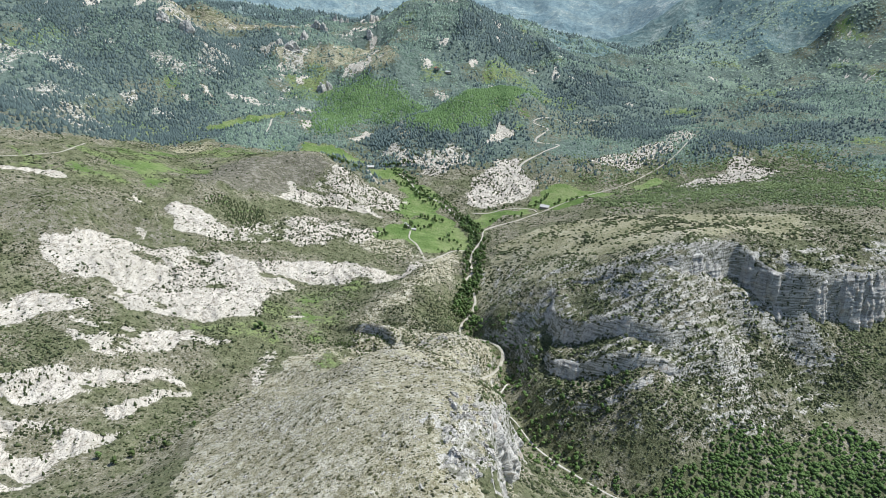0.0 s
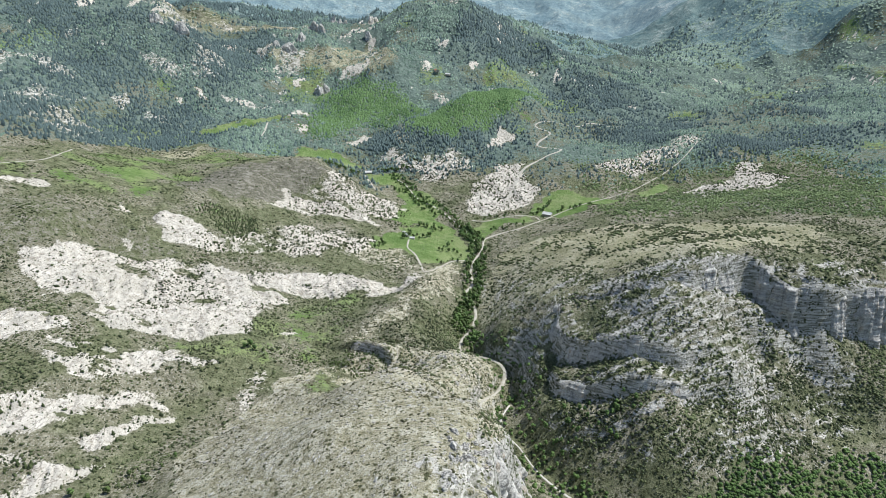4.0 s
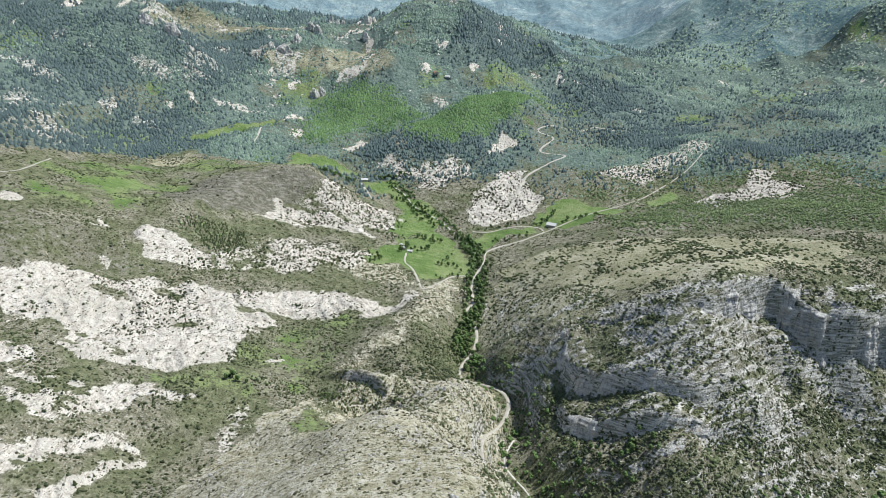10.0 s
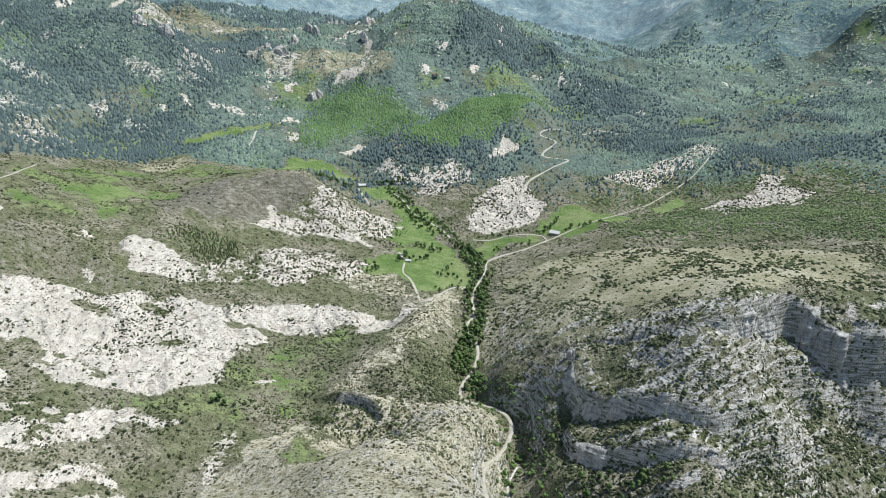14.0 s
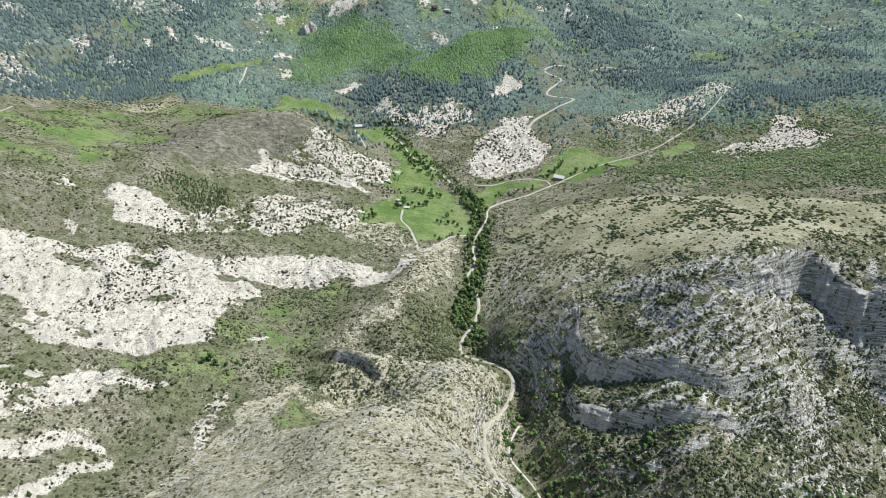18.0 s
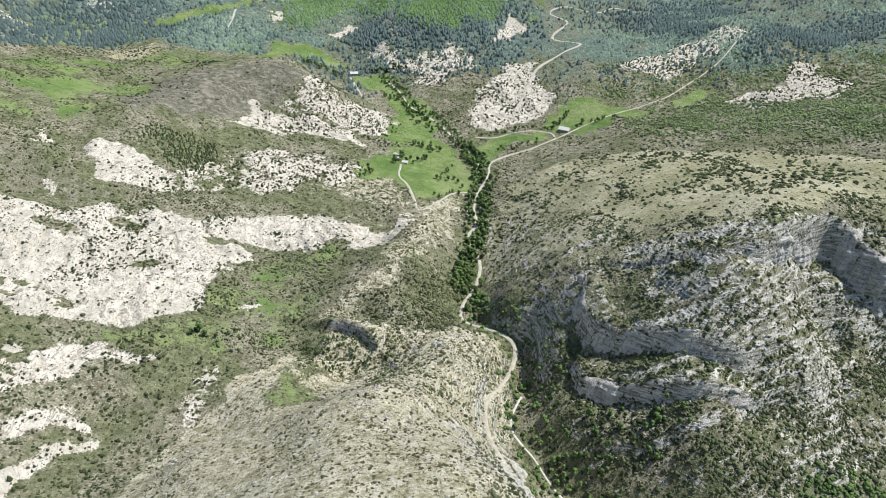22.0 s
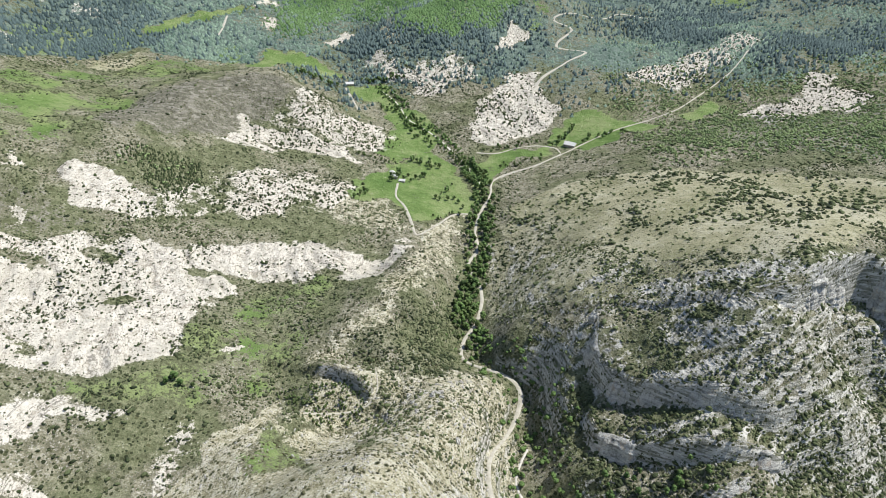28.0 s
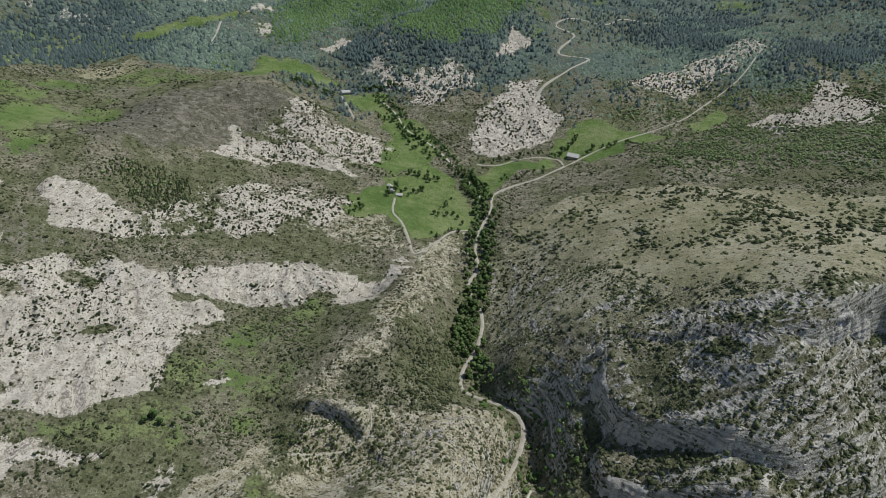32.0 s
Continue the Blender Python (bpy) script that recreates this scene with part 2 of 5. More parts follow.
FORE_HILL = [(0, 180, 172), (-4, 240, 172), (-4, 298, 167), (-20, 340, 152), (-31, 362, 143), (-69, 363, 141), (-40, 400, 130), (-46, 432, 117),
             (-109, 360, 120), (-144, 345, 107), (-175, 326, 103), (-215, 352, 78), (-137, 464, 66),
             (-173, 440, 64), (-95, 490, 68), (12, 288, 160), (20, 305, 157), (-120, 280, 130), (-90, 430, 100), (-40, 510, 70), (33, 481, 33), (24, 385, 136)]
WEST_BASIN = [(-187, 562, 68), (-175, 512, 59), (-230, 463, 63), (-216, 534, 74), (-220, 603, 72), (-210, 727, 60),
              (-285, 685, 79), (-271, 531, 86), (-270, 484, 82), (-302, 640, 88), (-324, 592, 98), (-317, 729, 85), (-100, 740, 46), (-130, 680, 48),
              (-169, 881, 60), (-111, 899, 44), (-250, 400, 80), (-300, 330, 90)]
WEST_SIDE = [(-402, 703, 115), (-377, 709, 103), (-382, 794, 112), (-369, 803, 119), (-415, 790, 138), (-360, 914, 131), (-300, 870, 100), (-532, 863, 183),
             (-557, 972, 163), (-470, 980, 137), (-191, 1121, 76), (-452, 1232, 112), (-250, 1000, 78), (-450, 600, 135),
             (-600, 700, 200), (-700, 1000, 215), (-500, 450, 140), (-240, 1230, 72)]
SOUTH_RIM_SIDE = [(246, 606, 149), (270, 608, 154), (316, 634, 148), (403, 640, 141), (120, 625, 78),
                  (249, 556, 113), (96, 585, 48), (480, 660, 140), (600, 700, 150)]
PLATEAU = [(313, 867, 86), (369, 762, 115), (451, 741, 128), (265, 963, 66), (182, 952, 43), (191, 792, 84), (130, 850, 52), (80, 780, 32),
           (560, 800, 125), (450, 950, 92), (600, 950, 105), (567, 1167, 83), (601, 1103, 81), (800, 900, 130), (240, 700, 118), (700, 1150, 95)]
GORGE_SIDE = [(222, 503, 66), (252, 540, 96), (330, 581, 85), (411, 588, 66), (91, 540, 34), (128, 480, 30),
              (179, 462, 47), (270, 490, 38), (110, 451, -9), (177, 432, 6), (261, 455, 12), (381, 537, 11), (480, 575, 40), (420, 470, -10), (600, 600, 60), (292, 545, 76), (300, 578, 88), (205, 480, 60), (330, 540, 50)]
NORTH_SLOPES = [(17, 1294, 71), (330, 1700, 95), (354, 1865, 90), (230, 1300, 66),
                (60, 1160, 50), (240, 1200, 66), (815, 1685, 70), (700, 1350, 85), (1038, 1597, 121), (920, 2125, 55), (900, 1300, 110)]
FAR_HILLS = [(-585, 1471, 166), (-788, 1447, 250), (-904, 1433, 298), (-688, 1624, 315), (-631, 1648, 292), (-433, 1866, 243),
             (-414, 2169, 225), (298, 2242, 145), (-900, 1150, 260), (-785, 1720, 352), (-1100, 1900, 400), (-750, 1250, 215), (-1400, 1300, 380), (-500, 2000, 240), (-250, 2100, 190), (-250, 2400, 234), (-650, 1930, 235), (-820, 2150, 250)]
FAR_RANGE = [(1240, 2560, 143), (1248, 2905, 160), (1487, 2524, 270), (1001, 3720, 134), (500, 2600, 150), (780, 2900, 95), (-185, 2600, 215), (920, 3450, 105), (1500, 3200, 380), (1900, 2700, 400), (2300, 3600, 420), (1300, 3700, 340), (-800, 2900, 280), (-1200, 3300, 310), (-1300, 2500, 330),
             (-400, 4200, 290), (300, 4600, 330), (440, 4500, 300), (900, 4700, 340), (700, 3500, 110), (60, 3400, 170), (-300, 3300, 200), (420, 3100, 160), (1400, 4800, 400), (-1500, 4500, 420), (2600, 2000, 400), (1500, 1600, 150)]
NEAR_SIDES = [(0, 0, 190), (0, -400, 260), (-400, 100, 160), (-700, 300, 230), (-900, -300, 330), (300, 100, 40), (500, 200, 30), (900, 500, 90), (700, -300, 120), (1400, 900, 160), (-1200, 700, 330), (150, 330, 20)]
RIDGE_FLANKS = [(-30, 822, 37), (6, 815, 24), (-61, 743, 33), (-28, 700, 55), (11, 709, 28), (-79, 625, 58), (-45, 620, 56), (-6, 633, 42), (-21, 643, 45), (-93, 563, 54), (-63, 569, 51), (-70, 604, 46), (9, 541, 65), (44, 597, 32), (41, 545, 26), (35, 581, 38), (57, 640, 44), (70, 623, 31)]
HILL_FLANKS = [(-128, 505, 68), (-116, 528, 66), (-100, 545, 58), (-88, 530, 52), (4, 474, 76), (-30, 430, 116), (-116, 491, 75), (-165, 528, 62), (-166, 604, 58), (-159, 700, 42), (-148, 431, 88), (-76, 448, 106), (18, 412, 117), (-33, 470, 108)]
GORGE_FACES = [(269, 582, 121), (343, 601, 124), (349, 578, 72), (380, 581, 80), (88, 705, 52), (124, 665, 87), (159, 618, 102), (194, 599, 125), (216, 558, 134), (238, 574, 144), (160, 563, 98), (194, 532, 104), (233, 534, 104), (117, 609, 79), (121, 577, 72), (136, 551, 78), (90, 617, 48), (80, 594, 17), (157, 523, 78), (194, 506, 78), (127, 522, 53), (106, 511, 36), (145, 498, 42), (241, 494, 49), (309, 559, 54), (370, 566, 35), (312, 517, 31), (281, 572, 92), (94, 563, 38)]
WEST_RISES = [(-431, 696, 158), (-390, 772, 131), (-382, 688, 118), (-229, 661, 70), (-315, 481, 106), (-315, 1000, 119), (-200, 1026, 74), (-680, 1173, 179), (-631, 1258, 132), (-489, 1154, 105)]
GREEN_HILL_FORM = [(129, 1387, 87), (-29, 1470, 113), (70, 1440, 130), (-108, 1348, 83), (203, 1299, 63), (377, 1463, 58), (537, 1355, 104), (334, 1146, 52), (-243, 1530, 93), (162, 1600, 171), (87, 1545, 151), (10, 1485, 133), (-50, 1430, 114), (235, 1610, 136), (286, 1570, 114), (150, 1735, 112), (70, 1665, 112), (-10, 1590, 104), (250, 1740, 112)]
BARE_HILL = [(-267, 1095, 121), (-308, 1060, 123), (-357, 1020, 116), (-208, 1110, 109), (-405, 985, 106), (-170, 1090, 89), (-330, 1190, 86), (-230, 1190, 76), (-430, 1130, 104)]
FAR_WOODS = [(-145, 2150, 250), (140, 2230, 261), (-35, 1830, 170), (57, 1790, 133), (484, 2049, 107), (661, 1990, 65), (860, 1930, 45), (981, 1681, 91), (385, 2200, 143), (1075, 3180, 126), (1386, 2500, 147), (1189, 2293, 58), (30, 2450, 334), (-100, 2420, 290), (150, 2500, 268), (250, 2600, 230), (-339, 1505, 118), (-415, 1404, 113), (-206, 1727, 159), (-339, 1688, 135), (-504, 1753, 209), (-393, 2450, 248)]
# rims of rock steps: (x, y, height of the step); the land on the left-hand side of the line stands higher
RIM_MAIN = [(214, 584, 0), (226, 578, 8), (239, 575, 16), (252, 583, 22), (268, 594, 28), (286, 605, 34), (312, 617, 38), (326, 612, 32), (336, 602, 28), (350, 590, 34),
            (378, 588, 40), (396, 590, 40), (406, 596, 38), (420, 599, 46), (450, 601, 50), (490, 616, 50), (560, 660, 40), (680, 720, 0)]
RIM_UPPER = [(119, 600, 0), (117, 592, 8), (118, 580, 18), (124, 564, 20), (136, 552, 17), (155, 542, 15), (176, 531, 14), (196, 523, 13), (218, 517, 12), (236, 524, 0)]
RIM_LOWER = [(112, 556, 0), (107, 546, 9), (110, 532, 13), (126, 522, 14), (148, 512, 13), (170, 507, 13), (194, 501, 13), (220, 498, 11), (242, 505, 0)]
RIM_FORE = [(42, 500, 0), (48, 440, 14), (49, 400, 34), (42, 360, 48), (30, 330, 52), (27, 300, 50), (28, 260, 40), (40, 180, 0)]
# the pale spur above the hollow, and the dark wall across it
RIM_SPUR = [(-142, 502, 0), (-124, 522, 8), (-108, 538, 14), (-94, 547, 14), (-80, 550, 8), (-66, 548, 0)]
RIM_HOLLOW = [(-112, 596, 0), (-98, 592, 10), (-80, 588, 16), (-62, 578, 16), (-48, 566, 10), (-42, 556, 0)]
LEDGE_D = [(100, 470, 0), (125, 482, 4), (160, 480, 6), (200, 486, 5), (240, 500, 0)]
# the rim of the stony hill runs north to south, with the hill on its right-hand side
RIMS = [(RIM_MAIN, 7.0, 1), (RIM_UPPER, 4.0, 1), (RIM_LOWER, 4.0, 1), (RIM_FORE, 14.0, -1), (RIM_SPUR, 4.5, -1), (RIM_HOLLOW, 4.8, 1), (LEDGE_D, 3.0, 1)]


def smooth(a, b, v):
    k = np.clip((v - a) / (b - a), 0.0, 1.0)
    return k * k * (3 - 2 * k)


def along(line, x, y):
    """Signed distance to a line of (x, y, value), positive on its left, and the value at the nearest point."""
    best, signed, value = np.full(x.shape, 1e9), np.zeros(x.shape), np.zeros(x.shape)
    for (ax, ay, av), (bx, by, bv) in zip(line, line[1:]):
        dx, dy = bx - ax, by - ay
        k = np.clip(((x - ax) * dx + (y - ay) * dy) / (dx * dx + dy * dy + 1e-9), 0, 1)
        ex, ey = x - ax - k * dx, y - ay - k * dy
        d = np.hypot(ex, ey)
        near = d < best
        best = np.where(near, d, best)
        signed = np.where(near, np.where(dx * ey - dy * ex >= 0, d, -d), signed)
        value = np.where(near, av + k * (bv - av), value)
    return signed, value


def steps(x, y):
    """Height added by the rock steps."""
    total = np.zeros(x.shape)
    for line, wide, side in RIMS:
        d, _ = along(line, x, y)
        d, h, share = d * side, 0.0, 0.0
        for (ax, ay, ah), (bx, by, bh) in zip(line, line[1:]):
            for f in (0.25, 0.75):
                w = np.hypot(bx - ax, by - ay) / ((x - ax - f * (bx - ax)) ** 2 + (y - ay - f * (by - ay)) ** 2 + 60.0) ** 2
                h, share = h + w * (ah + f * (bh - ah)), share + w
        h = h / share
        # the step fades out away from its rim, so that it only shapes the land near it
        total += h * (smooth(-wide, 0, d) - 0.5) * np.exp(-(d / (60.0 if wide > 5 else 20.0)) ** 2)
    return total


def _lattice(ix, iy, seed):
    n = (ix * 374761393 + iy * 668265263 + seed * 974634777) & 0x7FFFFFFF
    n = ((n ^ (n >> 13)) * 1274126177) & 0x7FFFFFFF
    return ((n ^ (n >> 16)) & 0xFFFF) / 32767.5 - 1.0


def value_noise(x, y, seed=0):
    fx, fy = np.floor(x), np.floor(y)
    ix, iy = fx.astype(np.int64), fy.astype(np.int64)
    u, v = x - fx, y - fy
    u, v = u * u * u * (u * (u * 6 - 15) + 10), v * v * v * (v * (v * 6 - 15) + 10)
    a = _lattice(ix, iy, seed) * (1 - u) + _lattice(ix + 1, iy, seed) * u
    b = _lattice(ix, iy + 1, seed) * (1 - u) + _lattice(ix + 1, iy + 1, seed) * u
    return a * (1 - v) + b * v


def fractal(x, y, size, octaves=4, seed=0, gain=0.5):
    total, amp = np.zeros(np.broadcast(x, y).shape), 1.0
    for k in range(octaves):
        c, s = math.cos(0.6 * k), math.sin(0.6 * k)
        total += amp * value_noise((x * c - y * s) / size, (x * s + y * c) / size, seed + k)
        size, amp = size * 0.5, amp * gain
    return total


def ridged(x, y, size, octaves=4, seed=0):
    total, amp = np.zeros(np.broadcast(x, y).shape), 1.0
    for k in range(octaves):
        total += amp * (1 - 2 * np.abs(value_noise(x / size, y / size, seed + 7 * k)))
        size, amp = size * 0.5, amp * 0.55
    return total


_knots = np.array(RIVER + NORTH_VALLEY + MIDDLE_RIDGE + FORE_HILL + WEST_BASIN + WEST_SIDE + SOUTH_RIM_SIDE + PLATEAU + GORGE_SIDE
                  + NORTH_SLOPES + FAR_HILLS + FAR_RANGE + NEAR_SIDES
                  + RIDGE_FLANKS + HILL_FLANKS + GORGE_FACES + WEST_RISES + GREEN_HILL_FORM + BARE_HILL + FAR_WOODS, float)


def _kernel(dx, dy, soft):
    return np.sqrt(dx * dx + dy * dy + soft * soft)


_soft = 12.0 + 0.03 * np.maximum(_knots[:, 1] - 900, 0)
_n = len(_knots)
_a = np.zeros((_n + 3, _n + 3))
_a[:_n, :_n] = _kernel(_knots[:, None, 0] - _knots[None, :, 0], _knots[:, None, 1] - _knots[None, :, 1], _soft[None, :])
_a[:_n, :_n] += np.eye(_n) * -2.0
_a[:_n, _n], _a[:_n, _n + 1], _a[:_n, _n + 2] = 1, _knots[:, 0], _knots[:, 1]
_a[_n, :_n], _a[_n + 1, :_n], _a[_n + 2, :_n] = 1, _knots[:, 0], _knots[:, 1]
_w = np.linalg.solve(_a, np.concatenate([_knots[:, 2] - steps(_knots[:, 0], _knots[:, 1]), [0, 0, 0]]))


def base_height(x, y):
    shape = np.shape(x)
    x, y = np.ravel(x).astype(float), np.ravel(y).astype(float)
    out = _w[_n] + _w[_n + 1] * x + _w[_n + 2] * y
    for k in range(_n):
        out += _w[k] * _kernel(x - _knots[k, 0], y - _knots[k, 1], _soft[k])
    return out.reshape(shape)


def inside(polygon, x, y):
    """Signed distance to a closed outline of (x, y), positive inside."""
    shape = np.shape(x)
    x, y = np.ravel(x), np.ravel(y)
    out = np.full(x.shape, -1e3)
    ax, ay = np.array(polygon, float).T
    pad = 60 + 0.05 * ay.max()
    pick = np.where((x > ax.min() - pad) & (x < ax.max() + pad) & (y > ay.min() - pad) & (y < ay.max() + pad))[0]
    px, py = x[pick], y[pick]
    best, odd = np.full(px.shape, 1e9), np.zeros(px.shape, bool)
    for k in range(len(ax)):
        x0, y0, x1, y1 = ax[k - 1], ay[k - 1], ax[k], ay[k]
        dx, dy = x1 - x0, y1 - y0
        f = np.clip(((px - x0) * dx + (py - y0) * dy) / (dx * dx + dy * dy + 1e-9), 0, 1)
        best = np.minimum(best, np.hypot(px - x0 - f * dx, py - y0 - f * dy))
        odd ^= ((y0 > py) != (y1 > py)) & (px < x0 + (py - y0) * dx / (dy if dy else 1e-9))
    out[pick] = np.where(odd, best, -best)
    return out.reshape(shape)


GORGE_WALLS = [(60, 690), (150, 680), (215, 612), (246, 592), (300, 615), (410, 625), (700, 720), (700, 560), (450, 540), (330, 470), (200, 440), (110, 470), (84, 560)]
STRATA_KNOLL = [(-100, 575), (-60, 600), (-10, 610), (45, 610), (60, 570), (50, 470), (52, 380), (40, 300), (18, 300), (20, 400), (-10, 450), (-40, 520), (-95, 540)]

FORE_CRAG = [(29, 354), (5, 316), (-12, 291), (-3, 284), (2, 273), (-5, 256), (-3, 239), (27, 252), (33, 309), (33, 334)]


def height(x, y):
    x, y = np.asarray(x, float), np.asarray(y, float)
    z = base_height(x, y) + steps(x, y)
    far = smooth(1150, 2000, y)
    z = z + far * (1 - 0.2 * smooth(600, 900, x)) * (ridged(x, y, 520, 5, 3) * 36 + fractal(x, y, 150, 4, 5) * 12)
    near = 1 - smooth(1500, 2400, y)
    z = z + near * (fractal(x, y, 60, 5, 11, 0.55) * 1.6)
    # layered limestone: broken ledges that follow the beds, which dip west and rise to the south
    k = smooth(-12, 14, inside(GORGE_WALLS, x, y))
    z = z + k * (ridged(x, y, 55, 4, 27) * 1.6 + fractal(x, y, 16, 3, 29) * 1.0)
    bed = z - 0.5 * (np.clip(x, 100, 240) - 160) + 0.30 * (np.minimum(y, 700) - 560) + fractal(x, y, 60, 4, 23) * 3.5
    broken = smooth(-0.35, 0.5, fractal(x, y, 34, 3, 25))
    for thick, part in ((9.5, 0.3), (4.6, 0.75)):
        f = bed / thick
        f = f - np.floor(f)
        move = k * broken * part * thick * (smooth(0.5, 0.9, f) - f)
        z, bed = z + move, bed + move
        broken = smooth(-0.3, 0.4, fractal(x, y, 21, 3, 26))
    # the broken edge of the stony hill
    k = smooth(-4, 5, inside(FORE_CRAG, x, y))
    z = z + k * (ridged(x, y, 17, 4, 37) * 2.6 - 1.0)
    k = smooth(-8, 10, inside(STRATA_KNOLL, x, y))
    bed = z + 0.30 * x + fractal(x, y, 30, 3, 31) * 1.5
    f = bed / 4.2
    f = f - np.floor(f)
    z = z + k * 0.4 * 4.2 * (smooth(0.5, 0.95, f) - f)
    return z

# ---- outlines of the land cover in plan (x, y) ----
MARL_SCAR = [(-383, 797), (-370, 815), (-352, 820), (-326, 813), (-300, 799), (-280, 785), (-295, 751), (-322, 756), (-351, 767)]
MARL_SPECKLED = [(-273, 837), (-246, 869), (-203, 902), (-154, 923), (-97, 910), (-105, 863), (-139, 830), (-189, 807), (-229, 803), (-260, 794), (-280, 785), (-289, 796)]
MARL_GREAT = [(-402, 672), (-396, 704), (-369, 701), (-350, 702), (-326, 725), (-311, 714), (-292, 728), (-265, 732), (-234, 741), (-202, 753), (-157, 769), (-101, 772), (-75, 769), (-55, 754), (-82, 718), (-112, 721), (-140, 709), (-172, 698), (-189, 677), (-202, 652), (-208, 623), (-202, 597), (-216, 577), (-235, 559), (-263, 553), (-298, 557), (-323, 558), (-342, 570), (-350, 593), (-387, 592), (-427, 605), (-437, 640)]
MARL_BAND_A = [(-454, 517), (-418, 520), (-404, 550), (-377, 549), (-342, 542), (-336, 536), (-355, 526), (-371, 518), (-388, 495), (-422, 467)]
MARL_BAND_B = [(-349, 516), (-315, 509), (-300, 522), (-276, 529), (-254, 532), (-229, 533), (-204, 536), (-208, 529), (-230, 523), (-254, 523), (-253, 509), (-268, 493), (-284, 482), (-297, 477), (-330, 481)]
MARL_BAND_C = [(-382, 405), (-370, 426), (-345, 442), (-324, 451), (-302, 448), (-289, 459), (-263, 477), (-239, 483), (-234, 476), (-258, 464), (-281, 443), (-301, 429), (-287, 427), (-302, 412), (-317, 394), (-336, 385), (-355, 365)]
MARL_BAND_D = [(-272, 405), (-266, 424), (-254, 443), (-235, 465), (-224, 468), (-227, 456), (-242, 437), (-245, 418), (-255, 401)]
MARL_BAND_E = [(-358, 370), (-334, 382), (-312, 385), (-290, 375), (-273, 381), (-254, 387), (-243, 384), (-254, 369), (-262, 360), (-275, 354), (-275, 335), (-273, 320), (-289, 311), (-307, 298)]
MARL_VALLEY = [(-273, 934), (-260, 973), (-255, 1007), (-227, 1015), (-182, 1012), (-137, 1002), (-97, 974), (-140, 968), (-190, 967), (-232, 943)]
MARL_VALLEY_SPECKLED = [(-222, 1028), (-198, 1044), (-187, 1075), (-184, 1162), (-144, 1064), (-107, 1084), (-61, 1067), (-71, 1030), (-106, 994), (-137, 1008), (-184, 1020)]
MARL_GULLY = [(-176, 491), (-176, 511), (-175, 525), (-170, 529), (-165, 516), (-166, 499), (-169, 485)]
MARL_WEST_A = [(-562, 738), (-523, 768), (-481, 779), (-490, 761), (-526, 735)]
MARL_WEST_B = [(-424, 779), (-414, 811), (-408, 782), (-411, 760)]
MARL_NORTH = [(49, 1053), (48, 1094), (76, 1182), (117, 1243), (157, 1258), (158, 1192), (178, 1140), (163, 1089), (127, 1059), (77, 1042)]
MARL_NORTH_TOP = [(89, 1315), (106, 1369), (128, 1400), (160, 1404), (147, 1367), (118, 1332)]
MARL_GULLIES = [(-124, 1316), (-78, 1304), (-48, 1268), (-19, 1292), (18, 1313), (33, 1293), (57, 1280), (51, 1240), (18, 1230), (0, 1205), (-32, 1187), (-56, 1230), (-85, 1250)]
MARL_ROADCUT = [(294, 1236), (341, 1277), (382, 1285), (441, 1322), (482, 1335), (507, 1379), (542, 1331), (500, 1276), (455, 1250), (397, 1206), (350, 1199)]
MARL_EAST = [(427, 1091), (471, 1118), (519, 1120), (577, 1192), (599, 1186), (582, 1136), (613, 1107), (566, 1035), (516, 1071), (457, 1020)]
MARL_FAR_WEST = [(-519, 1521), (-484, 1526), (-439, 1542), (-379, 1508), (-433, 1519), (-479, 1508), (-503, 1508)]
MARL_FAR_VALLEY = [(-336, 1451), (-300, 1417), (-298, 1394), (-319, 1398)]
MARL_PATCH = [(-170, 611), (-165, 623), (-159, 618), (-163, 606)]
MEADOW_FARM = [(-110, 912), (-80, 964), (-55, 990), (-11, 1032), (16, 990), (42, 921), (37, 886), (7, 870), (-20, 832), (-45, 871), (-65, 886), (-96, 872)]
MEADOW_BANK = [(-91, 1003), (-65, 1096), (-44, 1167), (-12, 1117), (0, 1053), (-20, 1022), (-55, 995)]
MEADOW_UPPER = [(-152, 1218), (-90, 1237), (-54, 1176), (-39, 1094), (-68, 1095), (-95, 1162), (-126, 1173)]
MEADOW_ROAD = [(34, 975), (62, 1019), (109, 1029), (161, 1041), (149, 1017), (92, 989), (51, 932)]
MEADOW_HOUSE = [(147, 1041), (179, 1100), (218, 1130), (272, 1101), (311, 1067), (244, 1041), (194, 1017)]
MEADOW_EAST = [(345, 1106), (415, 1156), (418, 1134), (362, 1067)]
MEADOW_HILL = [(-507, 1315), (-498, 1347), (-468, 1392), (-432, 1428), (-393, 1462), (-348, 1480), (-357, 1461), (-408, 1425), (-444, 1386), (-464, 1345), (-485, 1295)]
MEADOW_WEST = [(-455, 883), (-466, 949), (-453, 992), (-422, 913), (-439, 872)]
MEADOW_HEAD = [(-313, 1226), (-288, 1303), (-254, 1325), (-212, 1300), (-151, 1252), (-172, 1248), (-217, 1268), (-253, 1262), (-283, 1230)]
MEADOW_BASIN = [(-271, 538), (-243, 552), (-222, 560), (-186, 590), (-168, 584), (-177, 561), (-207, 545), (-251, 533)]
MEADOW_GLADE = [(292, 2055), (362, 2023), (461, 2161), (375, 1992), (292, 1990)]
HEATH_WEST = [(-517, 684), (-468, 753), (-411, 756), (-372, 764), (-319, 742), (-340, 717), (-410, 704), (-425, 634), (-466, 604)]
